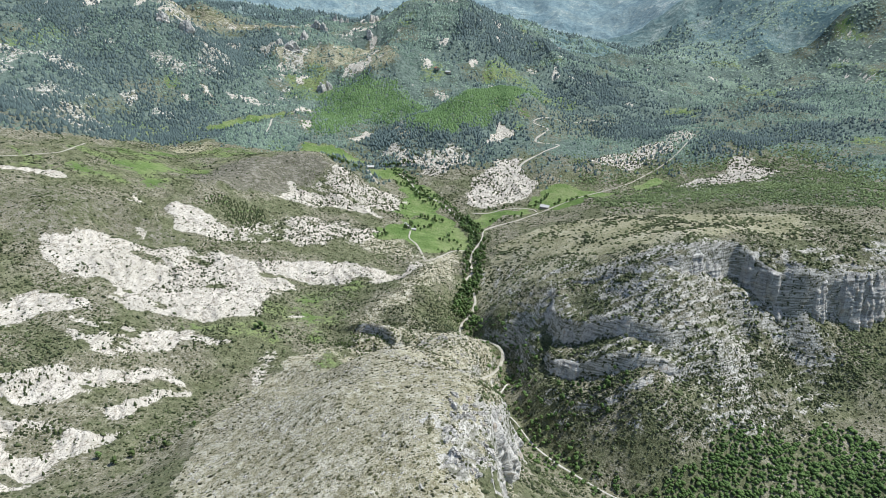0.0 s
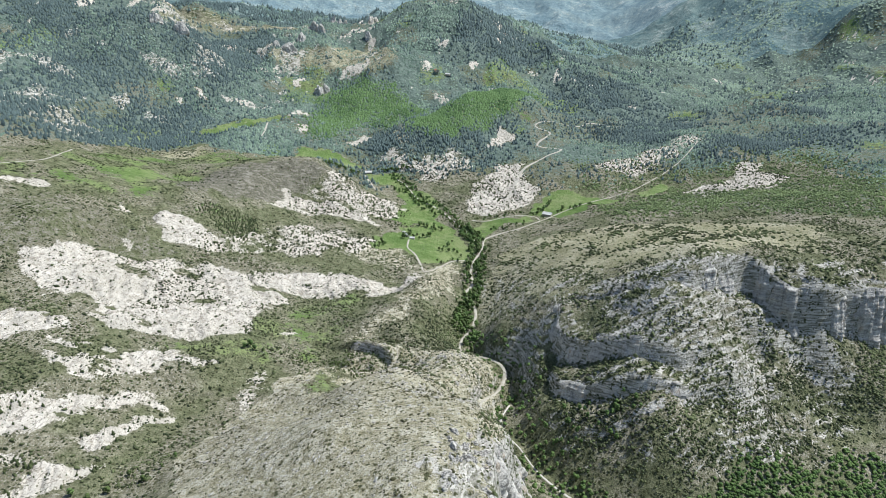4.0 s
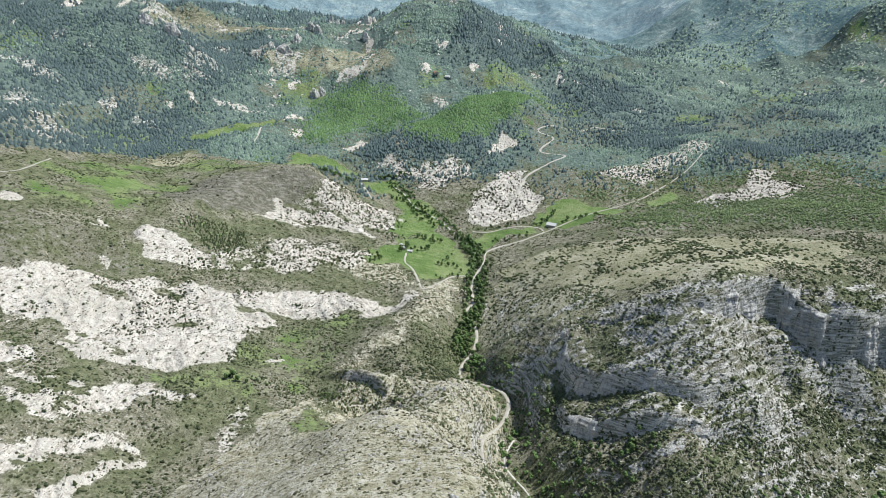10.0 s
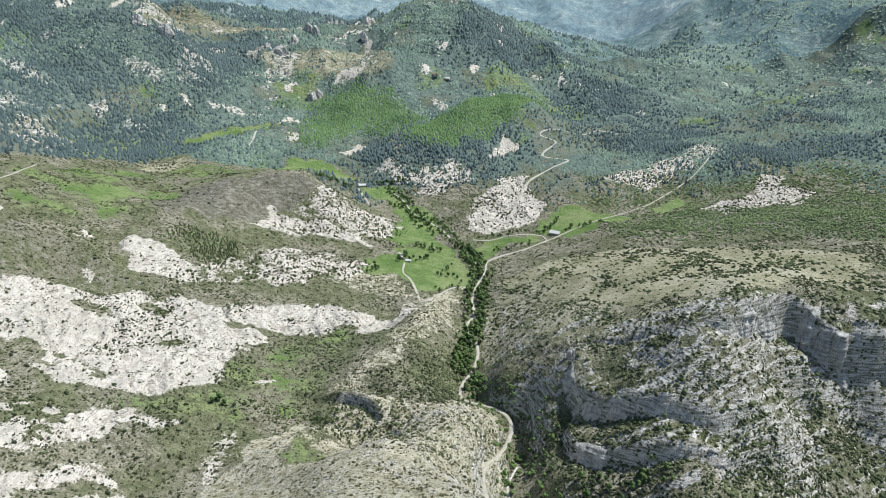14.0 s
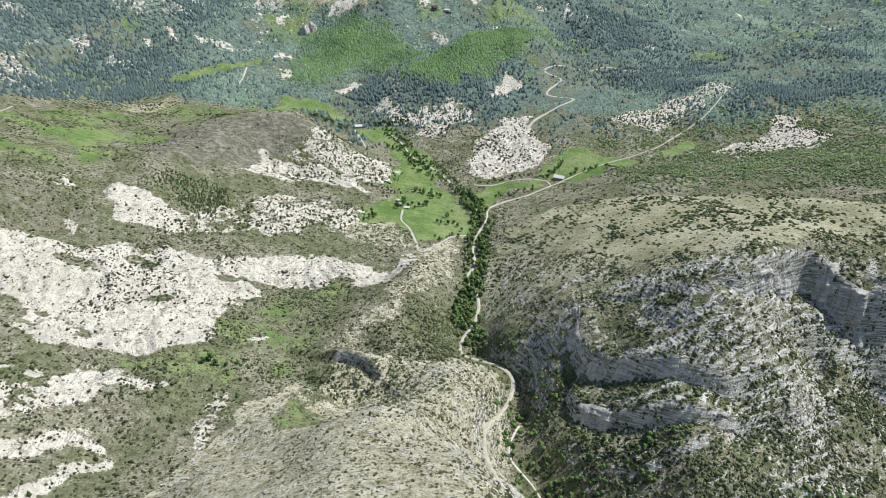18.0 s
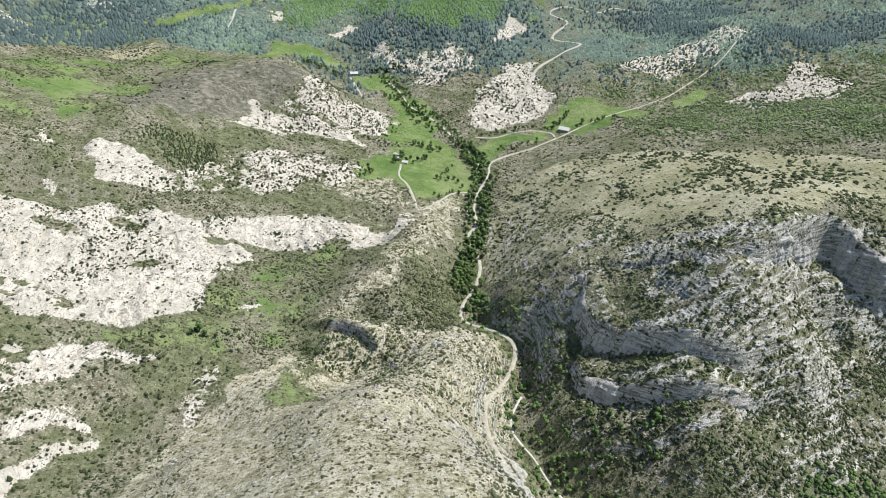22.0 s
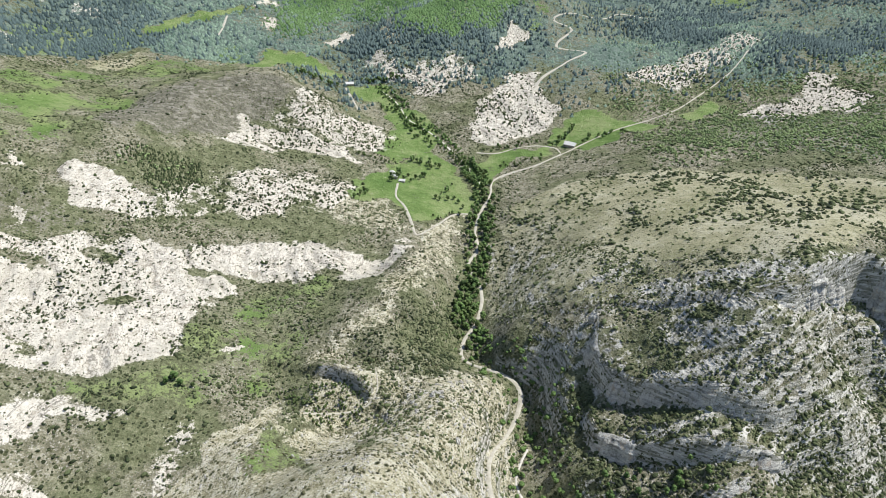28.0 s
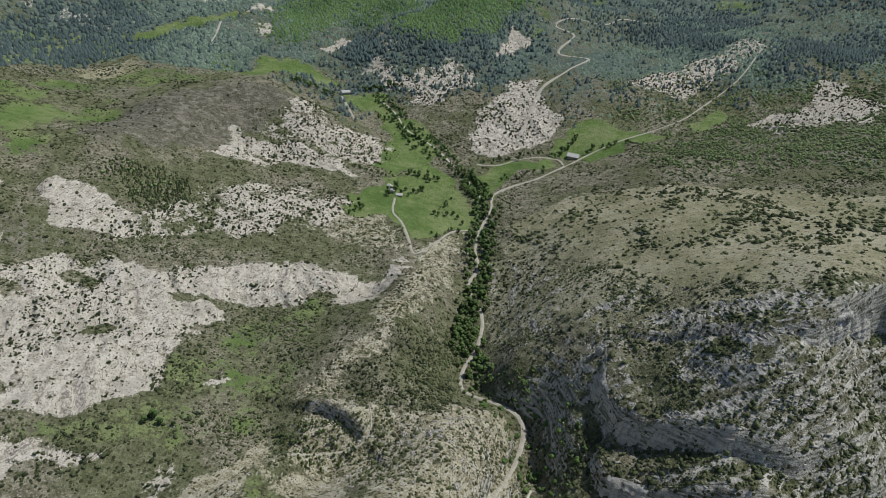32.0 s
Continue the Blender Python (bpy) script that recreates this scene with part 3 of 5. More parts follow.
GREEN_HILL = [(-56, 1439), (-14, 1468), (22, 1475), (90, 1601), (134, 1659), (171, 1686), (223, 1760), (252, 1750), (263, 1720), (204, 1554), (151, 1471), (104, 1414), (55, 1371), (9, 1343), (-36, 1354), (-76, 1363), (-86, 1428)]
GREEN_SLOPE = [(-301, 1455), (-289, 1557), (-286, 1623), (-255, 1689), (-195, 1666), (-139, 1653), (-82, 1604), (-41, 1538), (-52, 1498), (-100, 1464), (-168, 1517), (-201, 1479), (-234, 1446), (-262, 1401), (-290, 1397)]
PINE_GROVE = [(-351, 848), (-328, 868), (-300, 872), (-274, 872), (-268, 840), (-272, 813), (-285, 803), (-303, 817), (-326, 836)]
PLATEAU_GRASS = [(73, 880), (141, 906), (206, 897), (279, 877), (372, 809), (464, 745), (392, 640), (346, 655), (297, 623), (258, 604), (212, 629), (166, 644), (143, 719), (111, 791), (77, 809)]
EAST_WOOD = [(314, 1047), (401, 1083), (507, 1052), (626, 1071), (796, 1001), (582, 729), (473, 809), (400, 876), (342, 970)]
GORGE_WOOD = [(153, 405), (195, 421), (237, 446), (276, 466), (324, 462), (383, 490), (438, 469), (456, 416), (287, 378)]
HILL_DARK = [(-389, 899), (-393, 1012), (-341, 1040), (-296, 1072), (-262, 1089), (-222, 1088), (-192, 1084), (-202, 1043), (-236, 1023), (-258, 989), (-277, 938), (-318, 911), (-358, 890)]
FORE_SLOPE = [(-192, 406), (-168, 466), (-117, 496), (-77, 510), (-30, 416), (1, 381), (27, 363), (30, 326), (20, 250), (10, 180), (-110, 180), (-150, 260), (-172, 321)]
FORE_NECK = [(-195, 410), (-183, 456), (-174, 474), (-157, 499), (-146, 521), (-132, 549), (-119, 562), (-96, 530), (-80, 536), (-63, 542), (-31, 465), (-14, 480), (9, 497), (29, 498), (28, 385), (28, 361)]
KNOLL_GRASS = [(-132, 488), (-120, 510), (-114, 538), (-98, 531), (-70, 460), (-94, 492), (-115, 475)]
RIDGE_GRASS = [(-18, 809), (6, 857), (23, 843), (13, 784), (-12, 714), (-33, 660), (-49, 631), (-72, 607), (-91, 592), (-100, 605), (-82, 631), (-57, 665), (-38, 730)]
STONY_NECK = [(-62, 500), (-20, 525), (20, 540), (48, 520), (40, 470), (34, 400), (0, 380), (-45, 420)]
HOLLOW_WOOD = [(-127, 575), (-113, 584), (-86, 581), (-66, 582), (-54, 563), (-48, 550), (-68, 549), (-91, 542), (-108, 556)]
RIDGE_SCRUB = [(-45, 651), (-23, 666), (6, 702), (25, 694), (20, 644), (0, 585), (-41, 588), (-72, 589), (-90, 589), (-70, 616)]
BASIN_GREEN = [(-203, 573), (-218, 640), (-188, 651), (-149, 714), (-107, 725), (-94, 705), (-105, 646), (-107, 600), (-131, 566), (-175, 548), (-217, 552)]
MEADOW_HAMLET = [(-67, 1733), (-30, 1843), (-3, 1854), (14, 1775), (-17, 1711), (-52, 1715)]
GORSE_FIELD = [(-527, 1163), (-456, 1202), (-428, 1180), (-468, 1155), (-507, 1128)]
MARL_FAR_STREAK = [(-584, 1523), (-565, 1520), (-541, 1508), (-551, 1490), (-572, 1503)]
MARL_FAR_PATCH = [(-599, 1462), (-582, 1469), (-568, 1427), (-582, 1428)]
MARL_FAR_KNOLL = [(-207, 1387), (-172, 1434), (-159, 1409), (-187, 1367)]
MARL_EAST_STREAK = [(1142, 2722), (1282, 2968), (1287, 2922), (1150, 2679)]
MARL_EAST_SCAR = [(1268, 2505), (1372, 2604), (1383, 2585), (1329, 2522)]
PINES_CRAG = [(-664, 1611), (-650, 1723), (-646, 1850), (-587, 1892), (-504, 1864), (-509, 1819), (-506, 1611), (-520, 1525), (-561, 1548), (-588, 1562), (-616, 1580), (-610, 1603), (-651, 1582)]
PINES_WEST = [(-829, 1360), (-817, 1413), (-783, 1449), (-721, 1489), (-680, 1493), (-666, 1483), (-691, 1434), (-735, 1389), (-773, 1326), (-794, 1304)]
PINES_FOOT = [(-668, 1225), (-645, 1342), (-568, 1420), (-537, 1331), (-590, 1280), (-636, 1215)]
PINES_BELT = [(-600, 1069), (-619, 1182), (-580, 1258), (-514, 1273), (-522, 1194), (-553, 1141), (-578, 1075)]
PINES_TOP = [(-826, 1637), (-769, 1676), (-696, 1620), (-733, 1589), (-791, 1583)]
PINES_GREEN_HILL = [(-170, 1416), (-94, 1363), (-36, 1344), (31, 1338), (90, 1369), (101, 1367), (53, 1322), (9, 1317), (-46, 1310), (-102, 1314), (-149, 1334)]
PINES_RIDGE = [(58, 2237), (123, 2272), (197, 2270), (355, 2450), (349, 2049), (239, 1963), (147, 1830), (92, 1968), (46, 2103)]
PINES_SLOPE = [(288, 1956), (429, 2009), (578, 2048), (639, 1811), (592, 1563), (469, 1594), (397, 1694), (318, 1739), (268, 1812)]
PINES_ROAD = [(378, 1523), (448, 1568), (499, 1558), (500, 1387), (459, 1331), (424, 1433), (379, 1498)]
PINES_EAST = [(544, 1326), (744, 1429), (893, 1369), (794, 1213), (718, 1273), (564, 1192), (509, 1230)]
DARK_PINES = [PINES_CRAG, PINES_WEST, PINES_FOOT, PINES_BELT, PINES_TOP, PINES_GREEN_HILL, PINES_RIDGE, PINES_SLOPE, PINES_ROAD, PINES_EAST]
FAR_PASTURE = [(-692, 1660), (-892, 2297), (-763, 2291), (-635, 2283), (-442, 2082), (-455, 1989), (-618, 2102), (-702, 2015), (-668, 1705)]
CRAG_HILL = [(-499, 1842), (-447, 1880), (-345, 1911), (-232, 2155), (-120, 1801), (-130, 1728), (-198, 1696), (-292, 1751), (-388, 1795), (-459, 1796)]
RIDGE_GREEN = [(-133, 1988), (-148, 2080), (-108, 2141), (-40, 2213), (22, 2288), (67, 2260), (55, 2135), (29, 2105), (-20, 1978), (-65, 1884), (-99, 1806)]
EAST_GREEN = [(846, 2421), (993, 2484), (1088, 2368), (1062, 2261), (848, 2154)]
LINE_CLEARING = [(-106, 1335), (-77, 1335), (-86, 1425), (-106, 1425)]
WEST_PASTURE = [(-588, 831), (-546, 827), (-551, 1022), (-439, 1205), (-323, 1229), (-359, 1141), (-378, 965), (-389, 846), (-465, 796), (-544, 762)]
SLOPE_SCRUB = [(46, 817), (77, 809), (111, 791), (143, 719), (166, 644), (212, 629), (255, 605), (236, 596), (182, 593), (110, 640), (56, 687), (42, 734)]
WEST_WOODS = [(-689, 833), (-610, 961), (-581, 1064), (-524, 1176), (-466, 1231), (-373, 1222), (-314, 1233), (-296, 1291), (-273, 1340), (-275, 1440), (-394, 1684), (-616, 1580), (-890, 1441), (-1042, 1280)]
FARM_BANK = [(-143, 833), (-97, 944), (-60, 911), (-47, 859), (-25, 809), (-53, 811), (-109, 824)]
NECK_BANK = [(-10, 818), (14, 863), (37, 872), (23, 827), (13, 767), (-18, 681), (-36, 649), (-50, 646), (-29, 715)]
MARL_TAIL = [(-56, 759), (-41, 790), (-34, 806), (-26, 798), (-36, 756), (-69, 709), (-93, 711)]
MARL_WEST_C = [(-390, 730), (-375, 735), (-375, 728), (-386, 723)]
MARL = [MARL_SCAR, MARL_GREAT, MARL_BAND_A, MARL_BAND_B, MARL_BAND_C, MARL_BAND_D, MARL_BAND_E, MARL_VALLEY, MARL_WEST_A, MARL_WEST_B, MARL_WEST_C,
        MARL_NORTH, MARL_NORTH_TOP, MARL_EAST, MARL_FAR_VALLEY, MARL_PATCH, MARL_TAIL, MARL_FAR_STREAK, MARL_FAR_PATCH, MARL_FAR_KNOLL, MARL_EAST_STREAK, MARL_EAST_SCAR]
MARL_THIN = [MARL_GULLY, MARL_SPECKLED, MARL_VALLEY_SPECKLED, MARL_GULLIES, MARL_ROADCUT, MARL_FAR_WEST]
MEADOWS = [MEADOW_FARM, MEADOW_BANK, MEADOW_UPPER, MEADOW_ROAD, MEADOW_HOUSE, MEADOW_EAST, MEADOW_HILL, MEADOW_WEST, MEADOW_HEAD]
GORGE_ROAD = [(52, 470), (40, 490), (35, 508), (38, 530), (48, 549), (60, 575), (68, 602), (62, 616), (46, 626), (28, 636), (20, 648), (24, 668), (35, 689), (42, 722), (39, 748), (30, 779), (42, 809),
              (40, 837), (46, 873), (54, 895), (63, 923), (66, 948), (89, 968), (126, 984), (162, 1012)]
FARM_ROAD = [(46, 875), (18, 870), (-5, 836), (-24, 811), (-30, 830), (-40, 869), (-52, 895), (-52, 930)]
HOUSE_ROAD = [(162, 1012), (160, 1032), (138, 1041), (106, 1037), (78, 1026), (50, 1030)]
VALLEY_ROAD = [(162, 1012), (200, 1040), (250, 1070), (304, 1096), (351, 1125), (408, 1180), (469, 1235), (538, 1327)]
SWITCHBACK = [(425, 1557), (367, 1568), (324, 1526), (259, 1485), (209, 1443), (240, 1420), (203, 1352), (251, 1333), (212, 1293), (159, 1225), (131, 1144), (110, 1091)]
WEST_TRACK = [(-600, 740), (-561, 789), (-542, 821), (-529, 860), (-560, 960)]
MEADOW_TRACK = [(-152, 1218), (-134, 1167), (-122, 1132)]
HILL_TRACK = [(-393, 1436), (-384, 1372), (-384, 1335)]
KNOLL_PATH = [(-95, 545), (-88, 550), (-72, 555), (-52, 560), (-45, 572), (-48, 590)]
STREAM = [(230, 392), (150, 415), (95, 460), (72, 496), (58, 515), (58, 530), (68, 552)]
UPPER_STREAM = [(-95, 1215), (-66, 1172), (-46, 1120), (-10, 1078), (10, 1044), (36, 990), (52, 940)]


# ---- the ground: one sheet, finer where the camera passes nearest ----
COLUMNS, ROWS = 580, 690


def ground_lattice(columns, rows):
    k = np.linspace(0, 1, rows)
    b = np.clip((k - 0.66) / 0.34, 0, 1)
    ys = np.where(k < 0.66, 225 + 875 * (np.minimum(k, 0.66) / 0.66) ** 1.05, 1100 + 3750 * (0.22 * b + 0.78 * b ** 2.0))
    ys = np.concatenate([np.linspace(-900, 215, 24), ys])
    u = np.linspace(-1, 1, columns)
    xs = u[None, :] * 0.84 * (np.maximum(ys, 160)[:, None] + 90)
    return xs, np.repeat(ys[:, None], columns, 1)


def sheet(name, gx, gy, gz, material, smooth_faces=True):
    rows, columns = gx.shape
    mesh = bpy.data.meshes.new(name)
    i = np.arange((rows - 1) * (columns - 1))
    r, c = i // (columns - 1), i % (columns - 1)
    quads = np.stack([r * columns + c, r * columns + c + 1, (r + 1) * columns + c + 1, (r + 1) * columns + c], 1)
    mesh.vertices.add(rows * columns)
    mesh.vertices.foreach_set("co", np.stack([gx, gy, gz], -1).astype(np.float32).ravel())
    mesh.loops.add(len(quads) * 4)
    mesh.loops.foreach_set("vertex_index", quads.astype(np.int32).ravel())
    mesh.polygons.add(len(quads))
    mesh.polygons.foreach_set("loop_start", np.arange(0, len(quads) * 4, 4, dtype=np.int32))
    mesh.update(calc_edges=True)
    if smooth_faces:
        mesh.shade_smooth()
    mesh.materials.append(material)
    return new(name, mesh)


gx, gy = ground_lattice(COLUMNS, ROWS)
gz = height(gx, gy)
GRID_Y = gy[:, 0].copy()

# ways are cut level into the slopes
WAYS = [("gorge_road", GORGE_ROAD, 3.7, 2.2), ("farm_road", FARM_ROAD, 3.2, 2.0), ("house_road", HOUSE_ROAD, 3.2, 2.0), ("valley_road", VALLEY_ROAD, 2.7, 3.0),
        ("switchback_road", SWITCHBACK, 5.0, 5.0), ("west_track", WEST_TRACK, 4.0, 2.0), ("meadow_track", MEADOW_TRACK, 4.0, 3.0),
        ("hill_track", HILL_TRACK, 5.0, 4.0), ("knoll_path", KNOLL_PATH, 1.6, 1.0), ("upper_stream_bed", UPPER_STREAM, 2.6, 2.0), ("gorge_stream_bed", STREAM, 2.0, 1.5)]


def curved(line, gap):
    """Points every gap metres on a smooth curve through a line of (x, y)."""
    p = [Vector(q) for q in line]
    p = [2 * p[0] - p[1]] + p + [2 * p[-1] - p[-2]]
    out = []
    for a, b, c, d in zip(p, p[1:], p[2:], p[3:]):
        n = max(2, int((c - b).length / gap))
        for k in range(n):
            f = k / n
            out.append(0.5 * (2 * b + (c - a) * f + (2 * a - 5 * b + 4 * c - d) * f * f + (3 * b - a - 3 * c + d) * f ** 3))
    return out + [p[-2]]


WAY_LINES = []
for _name, _line, _wide, _verge in WAYS:
    pts = curved(_line, 9.0)
    zs = height(np.array([q.x for q in pts]), np.array([q.y for q in pts]))
    zs = np.convolve(np.pad(zs, 2, "edge"), np.ones(5) / 5, "valid")
    line = [(q.x, q.y, z) for q, z in zip(pts, zs)]
    WAY_LINES.append((_name, line, _wide))
    lx, ly = np.array(line)[:, 0], np.array(line)[:, 1]
    near = np.where((gx > lx.min() - 20) & (gx < lx.max() + 20) & (gy > ly.min() - 20) & (gy < ly.max() + 20))
    d, v = along(line, gx[near], gy[near])
    k = 1 - smooth(_wide * 0.5 + 0.8, _wide * 0.5 + 2 + 2 * _verge, np.abs(d))
    gz[near] = gz[near] * (1 - k) + v * k

# land cover at the points of the sheet
_wx = gx + fractal(gx, gy, 26, 3, 41) * (4 + 0.004 * gy)
_wy = gy + fractal(gx, gy, 26, 3, 43) * (5 + 0.006 * gy)


def cover(outlines, soft=5.0):
    out = np.zeros(gx.shape)
    for o in outlines:
        out = np.maximum(out, smooth(-soft, soft, inside(o, _wx, _wy)))
    return out


C_MARL, C_THIN, C_MEADOW = cover(MARL, 6.0), cover(MARL_THIN, 13.0), cover(MEADOWS, 4.0)
C_MARL *= 1 - 0.85 * smooth(0.55, 0.8, fractal(gx * 0.6, gy, 26, 4, 57)) * (1 - smooth(900, 1100, gy))
C_PLATEAU, C_FORE, C_HILL = cover([PLATEAU_GRASS], 14.0), cover([FORE_SLOPE, FORE_NECK], 3.5), cover([HILL_DARK], 12.0)
C_GREEN, C_GROVE, C_EAST, C_GORGEWOOD = np.maximum(cover([GREEN_HILL], 16.0), 0.9 * cover([GREEN_SLOPE], 40.0)), cover([PINE_GROVE], 7.0), cover([EAST_WOOD], 16.0), cover([GORGE_WOOD], 8.0)
C_WALL, C_KNOLL = cover([GORGE_WALLS], 10.0), cover([STRATA_KNOLL], 6.0)
C_SLOPE, C_PASTURE = cover([SLOPE_SCRUB], 10.0), cover([WEST_PASTURE], 20.0)
C_BASIN, C_HOLLOW, C_RIDGE_SCRUB = cover([BASIN_GREEN], 12.0), cover([HOLLOW_WOOD], 4.0), cover([RIDGE_SCRUB], 6.0)
C_DARKPINE, C_FARPASTURE, C_CRAG, C_RIDGEGREEN = cover(DARK_PINES, 25.0), cover([FAR_PASTURE], 30.0), cover([CRAG_HILL], 30.0), cover([RIDGE_GREEN, EAST_GREEN], 40.0)
C_STONY, C_RIDGE_GRASS, C_TAN = cover([STONY_NECK], 8.0), cover([RIDGE_GRASS], 8.0), cover([FARM_BANK, NECK_BANK], 14.0)
C_HEATH, C_SWARD = cover([HEATH_WEST], 10.0), cover([KNOLL_GRASS, MEADOW_BASIN, MEADOW_GLADE, MEADOW_HAMLET], 8.0)
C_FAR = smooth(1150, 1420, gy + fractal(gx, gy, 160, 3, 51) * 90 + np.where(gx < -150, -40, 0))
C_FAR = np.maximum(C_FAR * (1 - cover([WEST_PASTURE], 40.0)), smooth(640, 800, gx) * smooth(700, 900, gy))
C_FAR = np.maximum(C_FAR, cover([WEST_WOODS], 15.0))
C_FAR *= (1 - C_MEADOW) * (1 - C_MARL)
# the marl is cut by small gullies
_across, _down = (gx + 0.45 * gy) * 0.91, (gy - 0.45 * gx) * 0.91
_across = _across + fractal(gx, gy, 40, 3, 64) * 9
gz += C_MARL * (np.abs(value_noise(_across / 15, _down / 60, 61)) * 4.2 + np.abs(value_noise(_across / 5.5, _down / 26, 62)) * 1.9 - np.abs(value_noise(_across / 2.6, _down / 11, 63)) * 0.7 - 1.8) * (1 - smooth(1100, 1500, gy))
_dzy = np.gradient(gz, axis=0) / np.maximum(np.gradient(gy, axis=0), 0.1)
_dzx = np.gradient(gz, axis=1) / np.maximum(np.gradient(gx, axis=1), 0.1)
SLOPE = np.hypot(_dzx, _dzy)
# beds of limestone crop out in bands along the gorge walls, with scrub on the treads between them
BED = gz - 0.5 * (np.clip(gx, 100, 240) - 160) + 0.30 * (np.minimum(gy, 700) - 560) + fractal(gx, gy, 60, 4, 23) * 3.5
_f = BED / 9.5 - np.floor(BED / 9.5)
_g = BED / 4.1 - np.floor(BED / 4.1)
BANDS = np.clip(smooth(0.42, 0.6, _f) * (1 - smooth(0.86, 1.0, _f)) * smooth(-0.7, 0.1, fractal(gx, gy, 45, 3, 131)) + 0.6 * smooth(0.6, 0.75, _g) * smooth(-0.1, 0.5, fractal(gx, gy, 30, 3, 133)), 0, 1)
DEEP = (1 - smooth(560, 620, gy) * (1 - smooth(140, 170, gx))) * (1 - smooth(25, 70, gz - 0.12 * (gx - 150) + 12 * fractal(gx, gy, 40, 3, 135))) * (1 - 0.75 * smooth(225, 260, gx) * (1 - smooth(380, 450, gx)))
C_ROCK = np.clip((0.12 + 0.66 * BANDS * (1 - 0.8 * DEEP) + 0.22 * fractal(gx, gy, 30, 3, 75) + 0.24 * smooth(222, 250, gx) * (1 - smooth(340, 420, gx)) - 0.25 * DEEP + 0.1 * smooth(40, 110, gz)) * (C_WALL + 0.6 * C_SLOPE * (1 - C_WALL)) * (1 - C_PLATEAU) + smooth(1.15, 1.9, SLOPE + 0.3 * fractal(gx, gy, 14, 3, 73)) * (C_WALL + C_KNOLL) + smooth(1.6, 2.4, SLOPE) * 0.8, 0, 1) * (1 - C_MARL)
C_ROCK = np.maximum(C_ROCK, cover([FORE_CRAG], 3.0) * (0.62 + 0.4 * fractal(gx, gy, 9, 3, 139)))
_crag = smooth(0.8, 1.3, ridged(gx, gy, 160, 4, 71)) * smooth(0.25, 0.5, SLOPE)
C_ROCK = np.maximum(C_ROCK, C_FAR * _crag * smooth(-100, -400, gx) * 0.6)
C_MARL_ALL = np.maximum(C_MARL, C_THIN * (0.74 + 0.5 * fractal(gx, gy, 18, 4, 81) + 0.1 * smooth(1150, 1250, gy)))
# scattered scars and glades on the far slopes
_scar = C_FAR * smooth(0.74, 0.9, fractal(gx, gy * 0.6, 45, 4, 83) - 0.25 * smooth(0, 900, gx)) * smooth(1420, 1500, gy) * (1 - C_GREEN) * (1 - smooth(2300, 2700, gy))
C_MARL_ALL = np.maximum(C_MARL_ALL, _scar * 0.9)
_glade = np.maximum(C_FAR * smooth(0.35, 0.7, fractal(gx, gy * 0.7, 170, 4, 87)) * 0.55, 0.5 * C_BASIN * (0.75 + 0.5 * fractal(gx, gy, 22, 3, 97)))
C_DRY = np.clip(np.maximum.reduce([C_FORE, C_KNOLL * 0.66, C_STONY * 0.8, C_TAN * 0.6, cover([LINE_CLEARING], 4.0), C_HILL * 0.1, C_RIDGE_GRASS * 0.62, 0.35 * cover([HEATH_WEST], 20.0), 0.25 * C_CRAG]), 0, 1) * (1 - C_SWARD) * (1 - 0.85 * C_RIDGE_SCRUB)
C_MOUNT = smooth(550, 850, gx - 0.2 * (gy - 2000)) * smooth(1700, 2000, gy)
C_BRUSH = C_FAR * smooth(0.0, 0.5, fractal(gx, gy, 130, 4, 115)) * (1 - C_GREEN) * (1 - C_DARKPINE)
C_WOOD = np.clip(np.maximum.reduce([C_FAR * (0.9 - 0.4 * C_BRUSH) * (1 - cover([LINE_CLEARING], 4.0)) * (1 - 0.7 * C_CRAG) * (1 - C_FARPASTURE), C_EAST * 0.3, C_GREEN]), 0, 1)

LAST_ROW = int(np.searchsorted(GRID_Y, 2500))
ground = tagged(sheet("ground", gx[:LAST_ROW], gy[:LAST_ROW], gz[:LAST_ROW], M_GROUND), "dry limestone hills with scrub, pale marl and meadows", "ground", kind="structure")
for _key, _map in (("cover_dry", C_DRY), ("cover_turf", np.maximum(C_PLATEAU * (1 - 0.5 * C_EAST) * 0.9, np.maximum.reduce([0.42 * C_BRUSH, 0.15 * C_MOUNT, 0.72 * C_SLOPE, 0.8 * cover([GORSE_FIELD], 12.0), 0.6 * C_CRAG, 0.4 * C_FARPASTURE]))), ("cover_bare", np.maximum(C_HILL * (0.9 + 0.3 * fractal(gx, gy, 40, 3, 99)), 0.42 * C_HEATH)), ("cover_hazed_wood", C_WOOD), ("cover_meadow", np.maximum(C_MEADOW * (0.92 + 0.2 * fractal(gx, gy, 30, 3, 85)), np.maximum(C_SWARD * 0.5, np.maximum(_glade, np.maximum(0.42 * C_GREEN, 0.8 * C_PASTURE * (0.6 + 0.6 * fractal(gx, gy, 45, 3, 95))))))), ("cover_marl", C_MARL_ALL), ("cover_rock", C_ROCK)):
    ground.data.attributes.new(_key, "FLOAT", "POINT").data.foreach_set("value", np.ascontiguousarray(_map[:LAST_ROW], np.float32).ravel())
# the last rows of the land get the painted haze, bluest at the back
FAR_ROW = int(np.searchsorted(GRID_Y, 3560))
tagged(sheet("backdrop_range", gx[LAST_ROW - 1:FAR_ROW], gy[LAST_ROW - 1:FAR_ROW], gz[LAST_ROW - 1:FAR_ROW], M_RANGE), "wooded mountain side beyond the valley, haze painted into its glowing colour", "backdrop", kind="structure")
